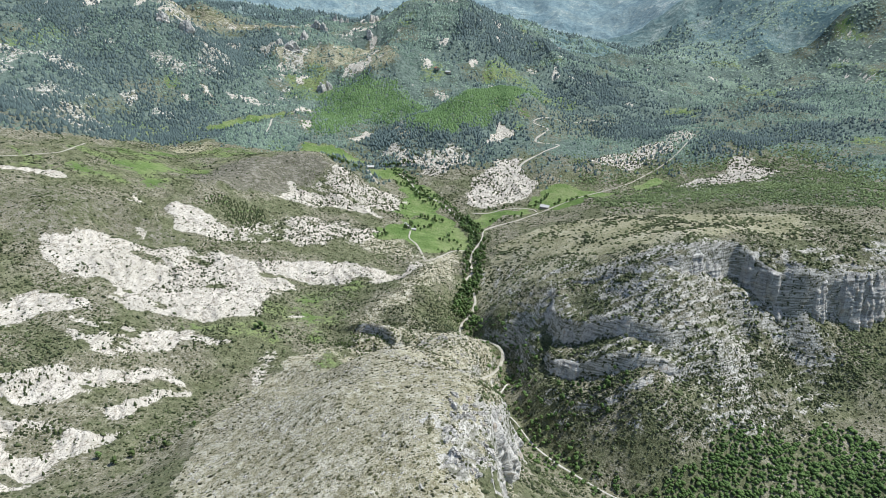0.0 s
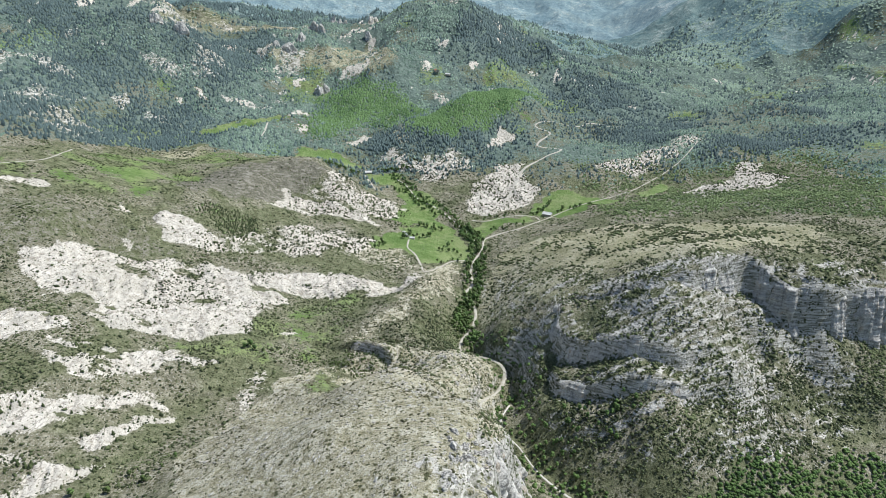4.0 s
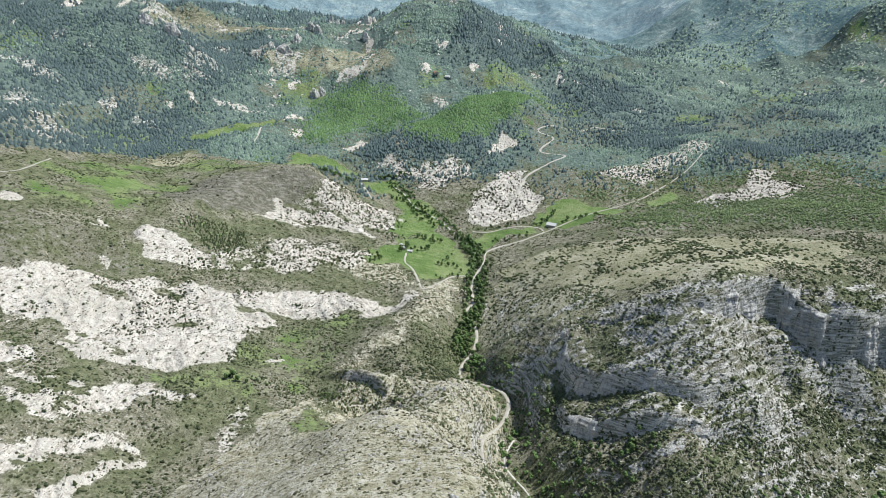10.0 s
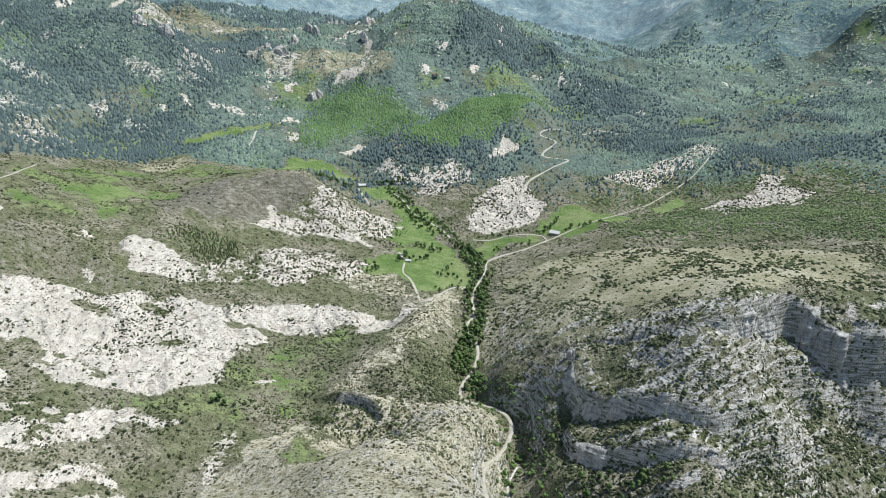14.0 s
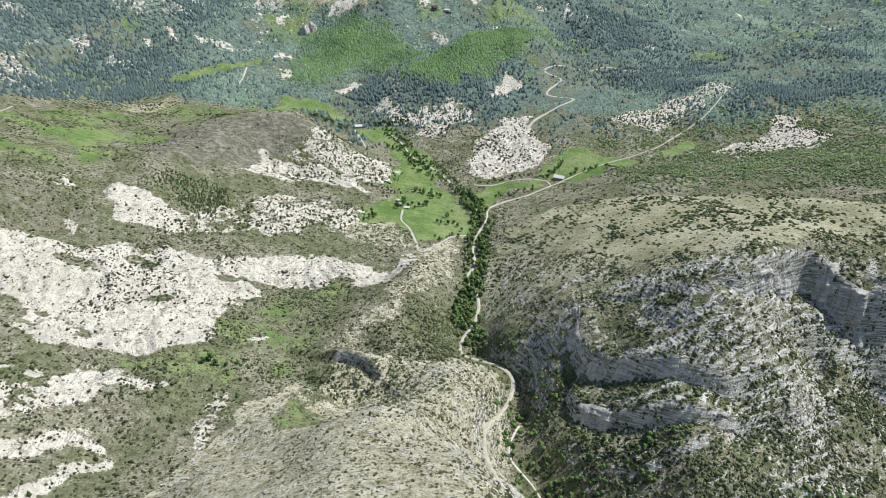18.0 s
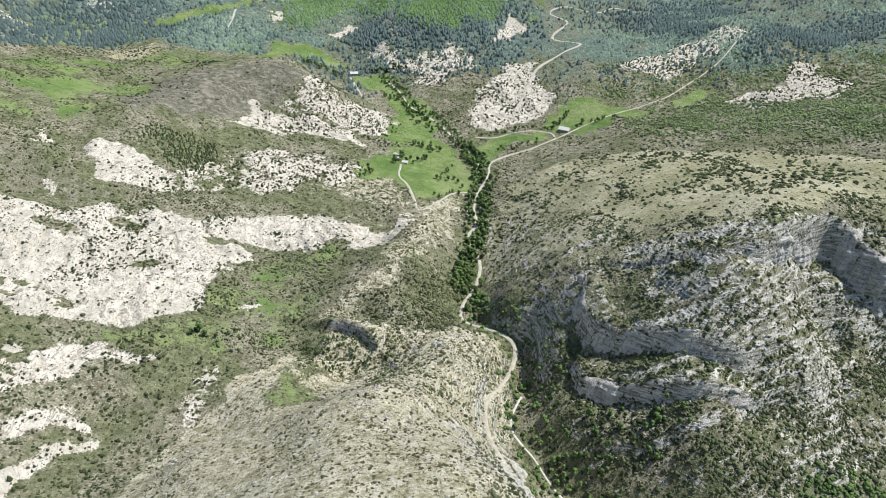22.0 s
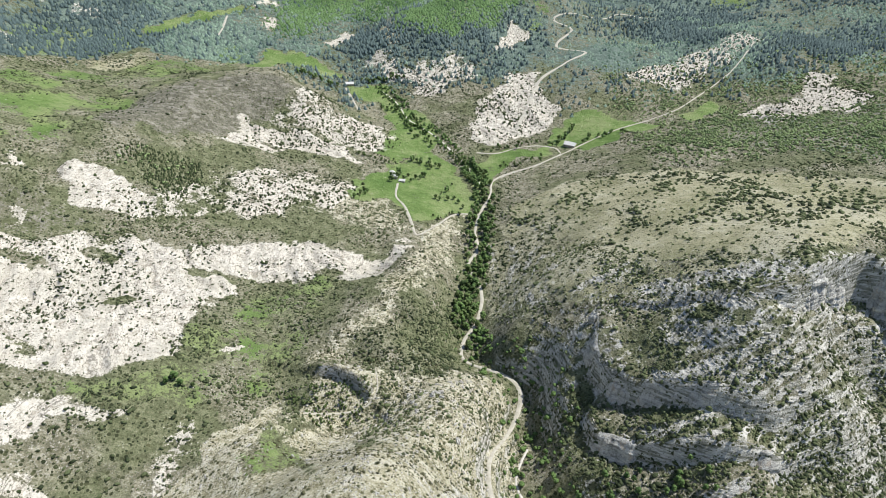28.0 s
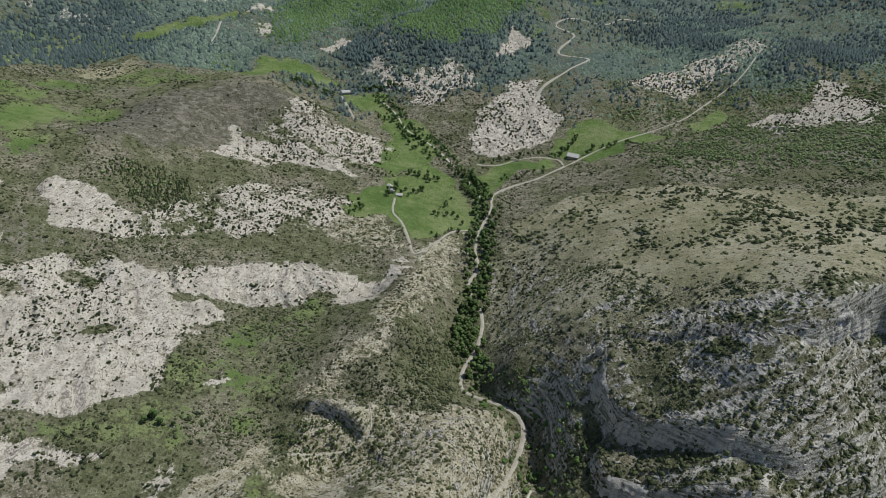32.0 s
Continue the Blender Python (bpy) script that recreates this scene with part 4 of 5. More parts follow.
tagged(sheet("backdrop", gx[FAR_ROW - 1:], gy[FAR_ROW - 1:], gz[FAR_ROW - 1:], M_BACKDROP), "mountains on the horizon, blue haze painted into their glowing colour", "backdrop", kind="structure")


def on_ground(x, y):
    """Height of the finished sheet at (x, y)."""
    x, y = np.atleast_1d(np.asarray(x, float)), np.atleast_1d(np.asarray(y, float))
    r = np.clip(np.searchsorted(GRID_Y, y) - 1, 0, len(GRID_Y) - 2)
    f = (y - GRID_Y[r]) / (GRID_Y[r + 1] - GRID_Y[r])

    def row(q):
        c = (x - gx[q, 0]) / (gx[q, 1] - gx[q, 0])
        i = np.clip(np.floor(c).astype(int), 0, COLUMNS - 2)
        k = np.clip(c - i, 0, 1)
        return gz[q, i] * (1 - k) + gz[q, i + 1] * k

    return row(r) * (1 - f) + row(r + 1) * f


for _name, _line, _wide in WAY_LINES:
    pts = curved([q[:2] for q in _line], 3.0)
    side = []
    for k, q in enumerate(pts):
        along_it = pts[min(k + 1, len(pts) - 1)] - pts[max(k - 1, 0)]
        side.append(Vector((-along_it.y, along_it.x)).normalized())
    wob = fractal(np.arange(len(pts)) * 3.0, np.zeros(len(pts)), 17, 3, 91)
    cols = np.array([-1.0, -0.5, 0.0, 0.5, 1.0]) * _wide * 0.5
    rx = np.array([[q.x + s.x * c * (1 + 0.22 * w) for c in cols] for q, s, w in zip(pts, side, wob)])
    ry = np.array([[q.y + s.y * c * (1 + 0.22 * w) for c in cols] for q, s, w in zip(pts, side, wob)])
    _, rv = along(_line, rx, ry)
    rz = np.maximum(rv, on_ground(rx.ravel(), ry.ravel()).reshape(rx.shape)) + np.array([-0.1, 0.28, 0.32, 0.28, -0.1])
    _bed = "stream" in _name
    tagged(sheet(_name, rx, ry, rz, M_GRAVEL if _bed else M_ROAD), "pale gravel bed of a small stream" if _bed else "pale unpaved gravel track winding along the valley", "stream" if _bed else "road", kind="structure")


# ---- cliffs: faces of bedded limestone along the rims ----
def cliff(line, wide, side, label, bed=3.2, rough=1.5, lean=1.0, seed=0):
    """A rock face below a rim; side 1: the drop is on the right-hand side of the line."""
    pts = curved([q[:2] for q in line], 1.5)
    _, drop = along(line, np.array([q.x for q in pts]), np.array([q.y for q in pts]))
    px, py = np.array([q.x for q in pts]), np.array([q.y for q in pts])
    tx, ty = np.gradient(px), np.gradient(py)
    n = np.hypot(tx, ty)
    tx, ty = np.convolve(np.pad(tx / n, 3, "edge"), np.ones(7) / 7, "valid"), np.convolve(np.pad(ty / n, 3, "edge"), np.ones(7) / 7, "valid")
    ox, oy = ty * side, -tx * side
    keep = drop > 1.5
    px, py, ox, oy, drop = px[keep], py[keep], ox[keep], oy[keep], drop[keep]
    top = on_ground(px - ox * 2.5, py - oy * 2.5) + 0.4
    foot = on_ground(px + ox * (wide + 2.5), py + oy * (wide + 2.5)) - 2.5
    rows = max(8, int((top - foot).max() / 1.25))
    v = np.linspace(0, 1, rows)[:, None]
    s = np.cumsum(np.hypot(np.gradient(px), np.gradient(py)))[None, :]
    z = top[None, :] + (foot - top)[None, :] * v
    out = -2.5 + (wide * lean + 5.0) * v ** 0.8
    # beds stand out by turns, cracks and buttresses cut them
    level = z + 0.10 * (py[None, :] - 560) + fractal(s, z, 30, 3, seed + 1) * 1.5
    k = np.floor(level / bed)
    f = level / bed - k
    proud = _lattice(k.astype(np.int64), np.zeros_like(k, dtype=np.int64), seed + 7)
    proud = proud * (0.5 + 0.5 * value_noise(s / 9 + k * 3.7, k, seed + 2))
    face = 1.1 * proud - 1.0 * smooth(0.8, 1.0, f)
    face = face + 2.2 * fractal(s + 0 * z, z * 0.35, 16, 4, seed + 3) - 1.8 * smooth(0.62, 0.95, 1 - np.abs(value_noise(s / 5.5, z / 60, seed + 4)))
    edge = smooth(0, 0.06, v) * smooth(0, 9, s) * smooth(0, 9, s.max() - s)
    out = out + face * rough * edge
    return tagged(sheet("limestone_cliff", px[None, :] + ox[None, :] * out, py[None, :] + oy[None, :] * out, z, M_CLIFF, False), label, "cliff", kind="structure")


cliff(RIM_MAIN, 7.0, 1, "tall grey limestone cliff under the plateau rim", 4.2, 1.6, 1.0, 200)
cliff(RIM_UPPER, 4.0, 1, "pale weathered rock band above a ledge", 3.4, 0.9, 0.8, 220)
cliff(RIM_LOWER, 4.0, 1, "overhanging lower rock band above the gorge trees", 3.4, 0.9, 0.6, 240)
cliff(RIM_FORE, 14.0, -1, "broken pale crag on the edge of the stony hill", 4.0, 2.2, 1.0, 260)
cliff(LEDGE_D, 3.0, 1, "low pale limestone ledge in the scrub", 2.2, 0.6, 0.8, 320)


# ---- plants ----
def ball(level, seed, rough=0.28, flat=0.85):
    """A lumpy crown, one unit in radius: its points and its triangles."""
    bm = bmesh.new()
    bmesh.ops.create_icosphere(bm, subdivisions=level, radius=1.0)
    rnd = random.Random(seed)
    v = np.array([q.co for q in bm.verts])
    v *= np.array([1 + rnd.uniform(-rough, rough) for _ in v])[:, None]
    v[:, 2] = v[:, 2] * flat
    f = np.array([[q.index for q in p.verts] for p in bm.faces])
    bm.free()
    return v, f


def cone(sides, seed, tiers=3):
    """A pine's crown of ragged tiers, one unit in radius and two high."""
    rnd = random.Random(seed)
    v, f = [], []
    for k in range(tiers):
        z, r, top = 0.15 + 1.55 * k / tiers, 1.0 - 0.72 * k / tiers, 0.15 + 1.55 * (k + 1.55) / tiers
        at = len(v)
        for q in range(sides):
            a = 2 * math.pi * (q + 0.5 * (k % 2)) / sides
            w = r * rnd.uniform(0.72, 1.15)
            v.append((w * math.cos(a), w * math.sin(a), z + rnd.uniform(-0.12, 0.12)))
        v.append((0, 0, min(top, 2.05)))
        f += [(at + q, at + (q + 1) % sides, at + sides) for q in range(sides)]
    return np.array(v), np.array(f)


def mass(name, forms, x, y, z, radius, tall, material, label, category, seed=5, turn=None):
    """Many crowns joined into one mesh of kind stuff."""
    rng = np.random.default_rng(seed)
    pick = rng.integers(0, len(forms), len(x))
    if turn is None:
        turn = rng.uniform(0, 2 * math.pi, len(x))
    verts, faces, total = [], [], 0
    for k, (v, f) in enumerate(forms):
        s = np.where(pick == k)[0]
        if not len(s):
            continue
        c, n = np.cos(turn[s])[:, None], np.sin(turn[s])[:, None]
        vx = (v[None, :, 0] * c - v[None, :, 1] * n) * radius[s, None] + x[s, None]
        vy = (v[None, :, 0] * n + v[None, :, 1] * c) * radius[s, None] + y[s, None]
        vz = v[None, :, 2] * (radius * tall)[s, None] + z[s, None]
        verts.append(np.stack([vx, vy, vz], -1).reshape(-1, 3))
        faces.append((f[None] + (np.arange(len(s)) * len(v))[:, None, None] + total).reshape(-1, 3))
        total += len(s) * len(v)
    verts, faces = np.concatenate(verts), np.concatenate(faces)
    mesh = bpy.data.meshes.new(name)
    mesh.vertices.add(len(verts))
    mesh.vertices.foreach_set("co", verts.astype(np.float32).ravel())
    mesh.loops.add(len(faces) * 3)
    mesh.loops.foreach_set("vertex_index", faces.astype(np.int32).ravel())
    mesh.polygons.add(len(faces))
    mesh.polygons.foreach_set("loop_start", np.arange(0, len(faces) * 3, 3, dtype=np.int32))
    mesh.update(calc_edges=True)
    if material is not M_STONE:
        mesh.shade_smooth()
    mesh.materials.append(material)
    return tagged(new(name, mesh), label, category, kind="stuff")


def slab(seed):
    """A broken bed of rock, two units long."""
    rnd = random.Random(seed)
    v = []
    for a in (-1, 1):
        for b in (-1, 1):
            for c in (-1, 1):
                v.append((a * rnd.uniform(0.6, 1.15), b * rnd.uniform(0.2, 0.42), c * rnd.uniform(0.12, 0.22)))
    return np.array(v), np.array([(0, 1, 3), (0, 3, 2), (4, 6, 7), (4, 7, 5), (0, 4, 5), (0, 5, 1), (2, 3, 7), (2, 7, 6), (1, 5, 7), (1, 7, 3), (0, 2, 6), (0, 6, 4)])


CELL = (np.diff(gx, axis=1)[:-1] * np.diff(gy, axis=0)[:, :-1])
CELL[GRID_Y[:-1] < 215] = 0
# clear strips along the ways
CLEAR = np.ones(gx.shape)
for _name, _line, _wide in WAY_LINES:
    d, _ = along(_line[::2] + _line[-1:], gx, gy)
    CLEAR *= smooth(_wide * 0.5, _wide * 0.5 + 1.6, np.abs(d))


def strew(density, seed):
    """Places with a given number for each square metre of the sheet, and their rows and columns."""
    rng = np.random.default_rng(seed)
    n = rng.poisson(np.clip((density * CLEAR)[:-1, :-1], 0, 1) * CELL)
    r, c = np.nonzero(n)
    r, c = np.repeat(r, n[r, c]), np.repeat(c, n[r, c])
    u, v = rng.random(len(r)), rng.random(len(r))
    y = gy[r, c] + v * (gy[r + 1, c] - gy[r, c])
    x0, x1 = gx[r, c] + v * (gx[r + 1, c] - gx[r, c]), gx[r, c + 1] + v * (gx[r + 1, c + 1] - gx[r, c + 1])
    x = x0 + u * (x1 - x0)
    return x, y, on_ground(x, y), r, c, rng


CLUMP = smooth(-0.25, 0.75, fractal(gx, gy, 38, 3, 101))
PATCH = smooth(-0.2, 0.6, fractal(gx, gy, 90, 3, 103))
NEARER = 1 - smooth(1150, 1500, gy)
RAGGED = [(v * np.array((1.25, 0.8, 1.0)), f) for v, f in (ball(1, 40 + k, 0.45, 0.8) for k in range(10))]
COARSE = [ball(1, 20 + k, 0.34, 0.85) for k in range(8)]
PINES = [cone(6, k, 3) for k in range(6)]
FAR_PINES = [cone(5, 60 + k, 1) for k in range(6)]


def knob(seed):
    """A small crown of four faces for distant woods."""
    rnd = random.Random(seed)
    v = [(1, 0, -0.5), (0, 1, -0.5), (-1, 0, -0.5), (0, -1, -0.5), (0, 0, 0.9)]
    v = np.array(v, float) * np.array([rnd.uniform(0.75, 1.3) for _ in v])[:, None]
    return v, np.array([(0, 1, 4), (1, 2, 4), (2, 3, 4), (3, 0, 4)])


KNOBS = [knob(k) for k in range(8)]


def clumped(seed, lumps):
    """A crown of several clumps, one unit in radius."""
    rnd = random.Random(seed)
    v, f, n = [], [], 0
    for k in range(lumps):
        a, r, s = 2 * math.pi * (k + rnd.random()) / lumps, rnd.uniform(0.2, 0.6), rnd.uniform(0.4, 0.68)
        bv, bf = ball(1, seed * 20 + k, 0.3, 0.85)
        v.append(bv * s + np.array((r * math.cos(a), r * math.sin(a), rnd.uniform(-0.3, 0.45))))
        f.append(bf + n)
        n += len(bv)
    return np.concatenate(v), np.concatenate(f)


CROWNS = [clumped(500 + k, 5) for k in range(8)]
SMALL_CROWNS = [clumped(540 + k, 3) for k in range(8)]

_rd = np.minimum.reduce([np.abs(along(q, gx, gy)[0]) for q in ([(*p, 0) for p in UPPER_STREAM], [(48, 960, 0), (52, 900, 0), (42, 800, 0), (30, 730, 0), (24, 680, 0), (30, 655, 0)])])
C_BANK = (1 - smooth(7, 17, _rd)) * smooth(640, 660, gy)
_low = np.abs(along([(30, 655, 0), (40, 635, 0), (72, 605, 0), (76, 560, 0), (70, 500, 0), (95, 460, 0), (150, 415, 0)], gx, gy)[0])
C_FLOOR = 1 - smooth(12, 26, _low + fractal(gx, gy, 20, 3, 117) * 6)
C_EASTHEATH = smooth(230, 300, gx) * smooth(860, 930, gy) * (1 - C_FAR) * (1 - C_MARL) * (1 - C_MEADOW)
OPEN = (1 - C_GORGEWOOD) * (1 - C_GROVE) * (1 - C_HOLLOW) * (1 - 0.3 * C_PASTURE) * (1 - C_MARL) * (1 - C_MEADOW) * (1 - C_FAR) * (1 - C_WOOD)

# low scrub on the heaths, the walls of the gorge and the plateau
x, y, z, r, c, rng = strew(OPEN * NEARER * (0.03 + 0.13 * CLUMP ** 1.5 + 0.03 * C_SLOPE + 0.16 * C_RIDGE_SCRUB) * (1 - 0.45 * smooth(750, 900, gy)) * (1 - C_PLATEAU) * (1 - C_FORE) * (1 - C_WALL) * (1 - 0.6 * C_HILL), 1)
rad = rng.uniform(0.5, 1.0, len(x)) * (0.8 + rng.random(len(x)) ** 3 * 1.5)
mass("heath_scrub", RAGGED, x, y, z + rad * 0.35, rad, np.full(len(x), 0.8), M_SCRUB, "grey-green evergreen bushes scattered over the stony heath", "scrub", 11)
x, y, z, r, c, rng = strew(np.maximum(C_WALL, 0.55 * C_SLOPE) * (0.05 + (0.30 + 0.30 * DEEP) * (1 - BANDS) * smooth(-0.35, 0.45, fractal(gx, gy, 20, 4, 119)) + 0.12 * DEEP) * (1 - smooth(1.6, 2.8, SLOPE)) * (1 - 0.6 * smooth(540, 600, gy) * (1 - smooth(110, 150, gx))) * (1 - C_PLATEAU) * (1 - C_GORGEWOOD), 2)
rad = rng.uniform(0.55, 1.2, len(x)) * (0.8 + rng.random(len(x)) ** 4 * 1.3)
mass("gorge_scrub", RAGGED, x, y, z + rad * 0.35, rad, np.full(len(x), 0.85), M_SCRUB, "dark evergreen bushes clinging to limestone ledges", "scrub", 12)
x, y, z, r, c, rng = strew(np.clip(C_FORE * 0.45 + C_KNOLL + C_STONY + C_RIDGE_GRASS, 0, 1) * (0.05 + 0.30 * smooth(-0.2, 0.5, fractal(gx, gy, 13, 3, 137))) * (1 - C_WALL), 3)
rad = rng.uniform(0.22, 0.5, len(x)) * (0.8 + rng.random(len(x)) ** 4 * 2.2)
mass("cushion_scrub", RAGGED, x, y, z + rad * 0.3, rad, np.full(len(x), 0.75), M_CUSHION, "low cushion bushes dotted over the dry stony slope", "scrub", 13)
x, y, z, r, c, rng = strew(C_PLATEAU * (1 - C_EAST) * (0.009 + 0.034 * CLUMP + 0.03 * CLUMP * PATCH), 4)
rad = rng.uniform(0.9, 2.0, len(x)) * (0.8 + rng.random(len(x)) ** 2 * 0.9)
PLATEAU_BUSHES = (x, y, z, rad)
# young pines on the marl
x, y, z, r, c, rng = strew((C_MARL * (0.013 + 0.095 * CLUMP ** 2) + C_THIN * 0.065 + cover([MARL_NORTH, MARL_EAST, MARL_NORTH_TOP], 25.0) * 0.016) * NEARER, 5)
rad = rng.uniform(0.5, 1.05, len(x)) * (0.8 + rng.random(len(x)) ** 3 * 1.3)
MARL_PINES = (x, y, z, rad)
# woods
x, y, z, r, c, rng = strew(np.maximum(C_EAST * (0.035 + 0.05 * CLUMP), C_EASTHEATH * (0.02 + 0.06 * CLUMP)) + C_GROVE * 0.012, 6)
rad = rng.uniform(1.4, 2.6, len(x))
mass("oak_scrub", SMALL_CROWNS, x, y, z + rad * 0.5, rad, np.full(len(x), 0.95), M_OAK, "rounded green oaks in open woodland on the plateau", "trees", 14)
x, y, z, r, c, rng = strew(C_GROVE * 0.12, 7)
rad = rng.uniform(0.9, 1.6, len(x))
mass("pine_grove", PINES, x, y, z, rad, np.full(len(x), 1.15), M_PINE, "dense dark pines in a hillside grove", "trees", 15)
x, y, z, r, c, rng = strew(np.maximum(C_GORGEWOOD * 0.12, C_FLOOR * 0.028), 8)
rad = rng.uniform(1.2, 2.2, len(x)) * (0.8 + rng.random(len(x)) ** 2 * 0.7)
mass("gorge_wood", CROWNS, x, y, z + rad * 0.7, rad, np.full(len(x), 0.95), M_BROAD, "bright leafy trees crowding the gorge floor", "trees", 16)
_fw = smooth(-0.45, 0.35, fractal(gx, gy, 210, 4, 111)) * (1 - 0.8 * C_ROCK) * (1 - C_MEADOW) * (1 - 0.75 * C_THIN) * (1 - C_MARL)
_east = smooth(-0.2, 0.5, fractal(gx, gy, 320, 3, 113))
_lod = 1 / (1 + (np.maximum(gy - 1300, 0) / 900) ** 2)
x, y, z, r, c, rng = strew(C_FAR * (1 - C_GREEN) * (0.25 + 0.75 * _fw) * (1 - 0.6 * C_BRUSH) * 0.045 * _lod * (1 - 0.8 * C_CRAG) * (1 - C_FARPASTURE) * (1 - smooth(3250, 3320, gy)), 9)
rad = rng.uniform(2.0, 3.6, len(x)) / np.sqrt(_lod[r, c])
kind = rng.random(len(x)) < 0.08 + 0.34 * smooth(-350, -650, x) + 0.6 * smooth(0.45, 0.6, _east[r, c]) * (1 - C_RIDGEGREEN[r, c]) * (1 - 0.8 * C_MOUNT[r, c]) + 0.9 * C_DARKPINE[r, c]
# these far crowns carry their haze in the leaf colour
mass("pine_forest", FAR_PINES, x[kind], y[kind], z[kind], rad[kind], np.full(kind.sum(), 1.15), M_HAZED_PINE, "dark pine forest covering the far slopes, tinted blue for haze", "forest", 17)
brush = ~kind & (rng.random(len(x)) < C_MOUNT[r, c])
mass("mountain_brush", KNOBS, x[brush], y[brush], (z + rad * 0.3)[brush], rad[brush], np.full(brush.sum(), 0.65), M_HAZED_BRUSH, "green brush over the far mountain, paled by painted haze", "forest", 25)
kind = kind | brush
mass("oak_forest", KNOBS, x[~kind], y[~kind], (z + rad * 0.4)[~kind], rad[~kind], np.full((~kind).sum(), 0.85), M_HAZED_OAK, "mixed green oak woodland on the far slopes, haze painted into its colour", "forest", 18)
x, y, z, r, c, rng = strew(C_GREEN * 0.085, 10)
rad = rng.uniform(2.2, 3.8, len(x))
kind = rng.random(len(x)) < C_DARKPINE[r, c]
mass("hill_pines", FAR_PINES, x[kind], y[kind], z[kind], rad[kind], np.full(kind.sum(), 1.1), M_HAZED_PINE, "dark pines at the foot of the green hill, tinted blue for haze", "forest", 24)
x, y, z, rad = x[~kind], y[~kind], z[~kind], rad[~kind]
mass("beech_wood", KNOBS, x, y, z + rad * 0.5, rad, np.full(len(x), 0.9), M_BEECH, "fresh green broadleaf wood covering a rounded hill", "forest", 19)
x, y, z, r, c, rng = strew(C_BANK * 0.05, 11)
rad = rng.uniform(1.3, 2.5, len(x))
mass("bank_trees", CROWNS, x, y, z + rad * 0.8, rad, np.full(len(x), 1.1), M_BROAD, "leafy trees lining the stream", "trees", 20)

# broken beds of rock along the contours
SLABS = [slab(k) for k in range(8)]
CONTOUR = np.arctan2(_dzx, -_dzy)
x, y, z, r, c, rng = strew(np.maximum(C_WALL, 0.5 * C_SLOPE) * (1 - C_GORGEWOOD) * smooth(0.25, 0.6, SLOPE) * (0.002 + 0.075 * BANDS * (1 - 0.85 * DEEP)), 31)
rad = rng.uniform(0.7, 2.0, len(x)) * (0.8 + 0.8 * rng.random(len(x)) ** 3)
mass("rock_ledges", SLABS, x, y, z - 0.06 * rad, rad, rng.uniform(0.7, 1.3, len(x)), M_STONE, "broken pale limestone ledges in the gorge wall", "rocks", 32, CONTOUR[r, c] + rng.normal(0, 0.25, len(x)))
x, y, z, r, c, rng = strew(np.clip(C_KNOLL * 1.5 + C_STONY + C_FORE * 0.6, 0, 1.8) * (1 - C_WALL) * (0.03 + 0.11 * smooth(-0.1, 0.6, fractal(gx, gy, 20, 3, 123))), 33)
rad = rng.uniform(0.3, 0.9, len(x)) * (0.8 + 1.6 * rng.random(len(x)) ** 5)
mass("hill_stones", SLABS, x, y, z + rad * 0.1, rad, rng.uniform(0.6, 1.2, len(x)), M_STONE, "pale limestone blocks strewn over the stony hill", "rocks", 34, CONTOUR[r, c] + rng.normal(0, 0.5, len(x)))


# ---- things ----
def part(name, bm, material, parent=None, label="", smooth_faces=False):
    """Links a bmesh as one mesh object under a thing or a part."""
    mesh = bpy.data.meshes.new(name)
    bm.to_mesh(mesh)
    bm.free()
    if smooth_faces:
        mesh.shade_smooth()
    mesh.materials.append(material)
    ob = new(name, mesh)
    ob.parent = parent
    return tagged(ob, label)


def block(x0, x1, y0, y1, z0, z1, bevel=0.0):
    bm = bmesh.new()
    bmesh.ops.create_cube(bm, size=1.0, matrix=Matrix.Translation(((x0 + x1) / 2, (y0 + y1) / 2, (z0 + z1) / 2)) @ Matrix.Diagonal((x1 - x0, y1 - y0, z1 - z0, 1)))
    if bevel:
        bmesh.ops.bevel(bm, geom=bm.edges[:], offset=bevel, segments=1, affect="EDGES")
    return bm


def rod(bm, a, b, r0, r1, sides=6):
    a, b = Vector(a), Vector(b)
    turn = (b - a).to_track_quat("Z", "Y").to_matrix().to_4x4()
    bmesh.ops.create_cone(bm, cap_ends=True, segments=sides, radius1=r0, radius2=r1, depth=(b - a).length, matrix=Matrix.Translation((a + b) / 2) @ turn)
    return bm


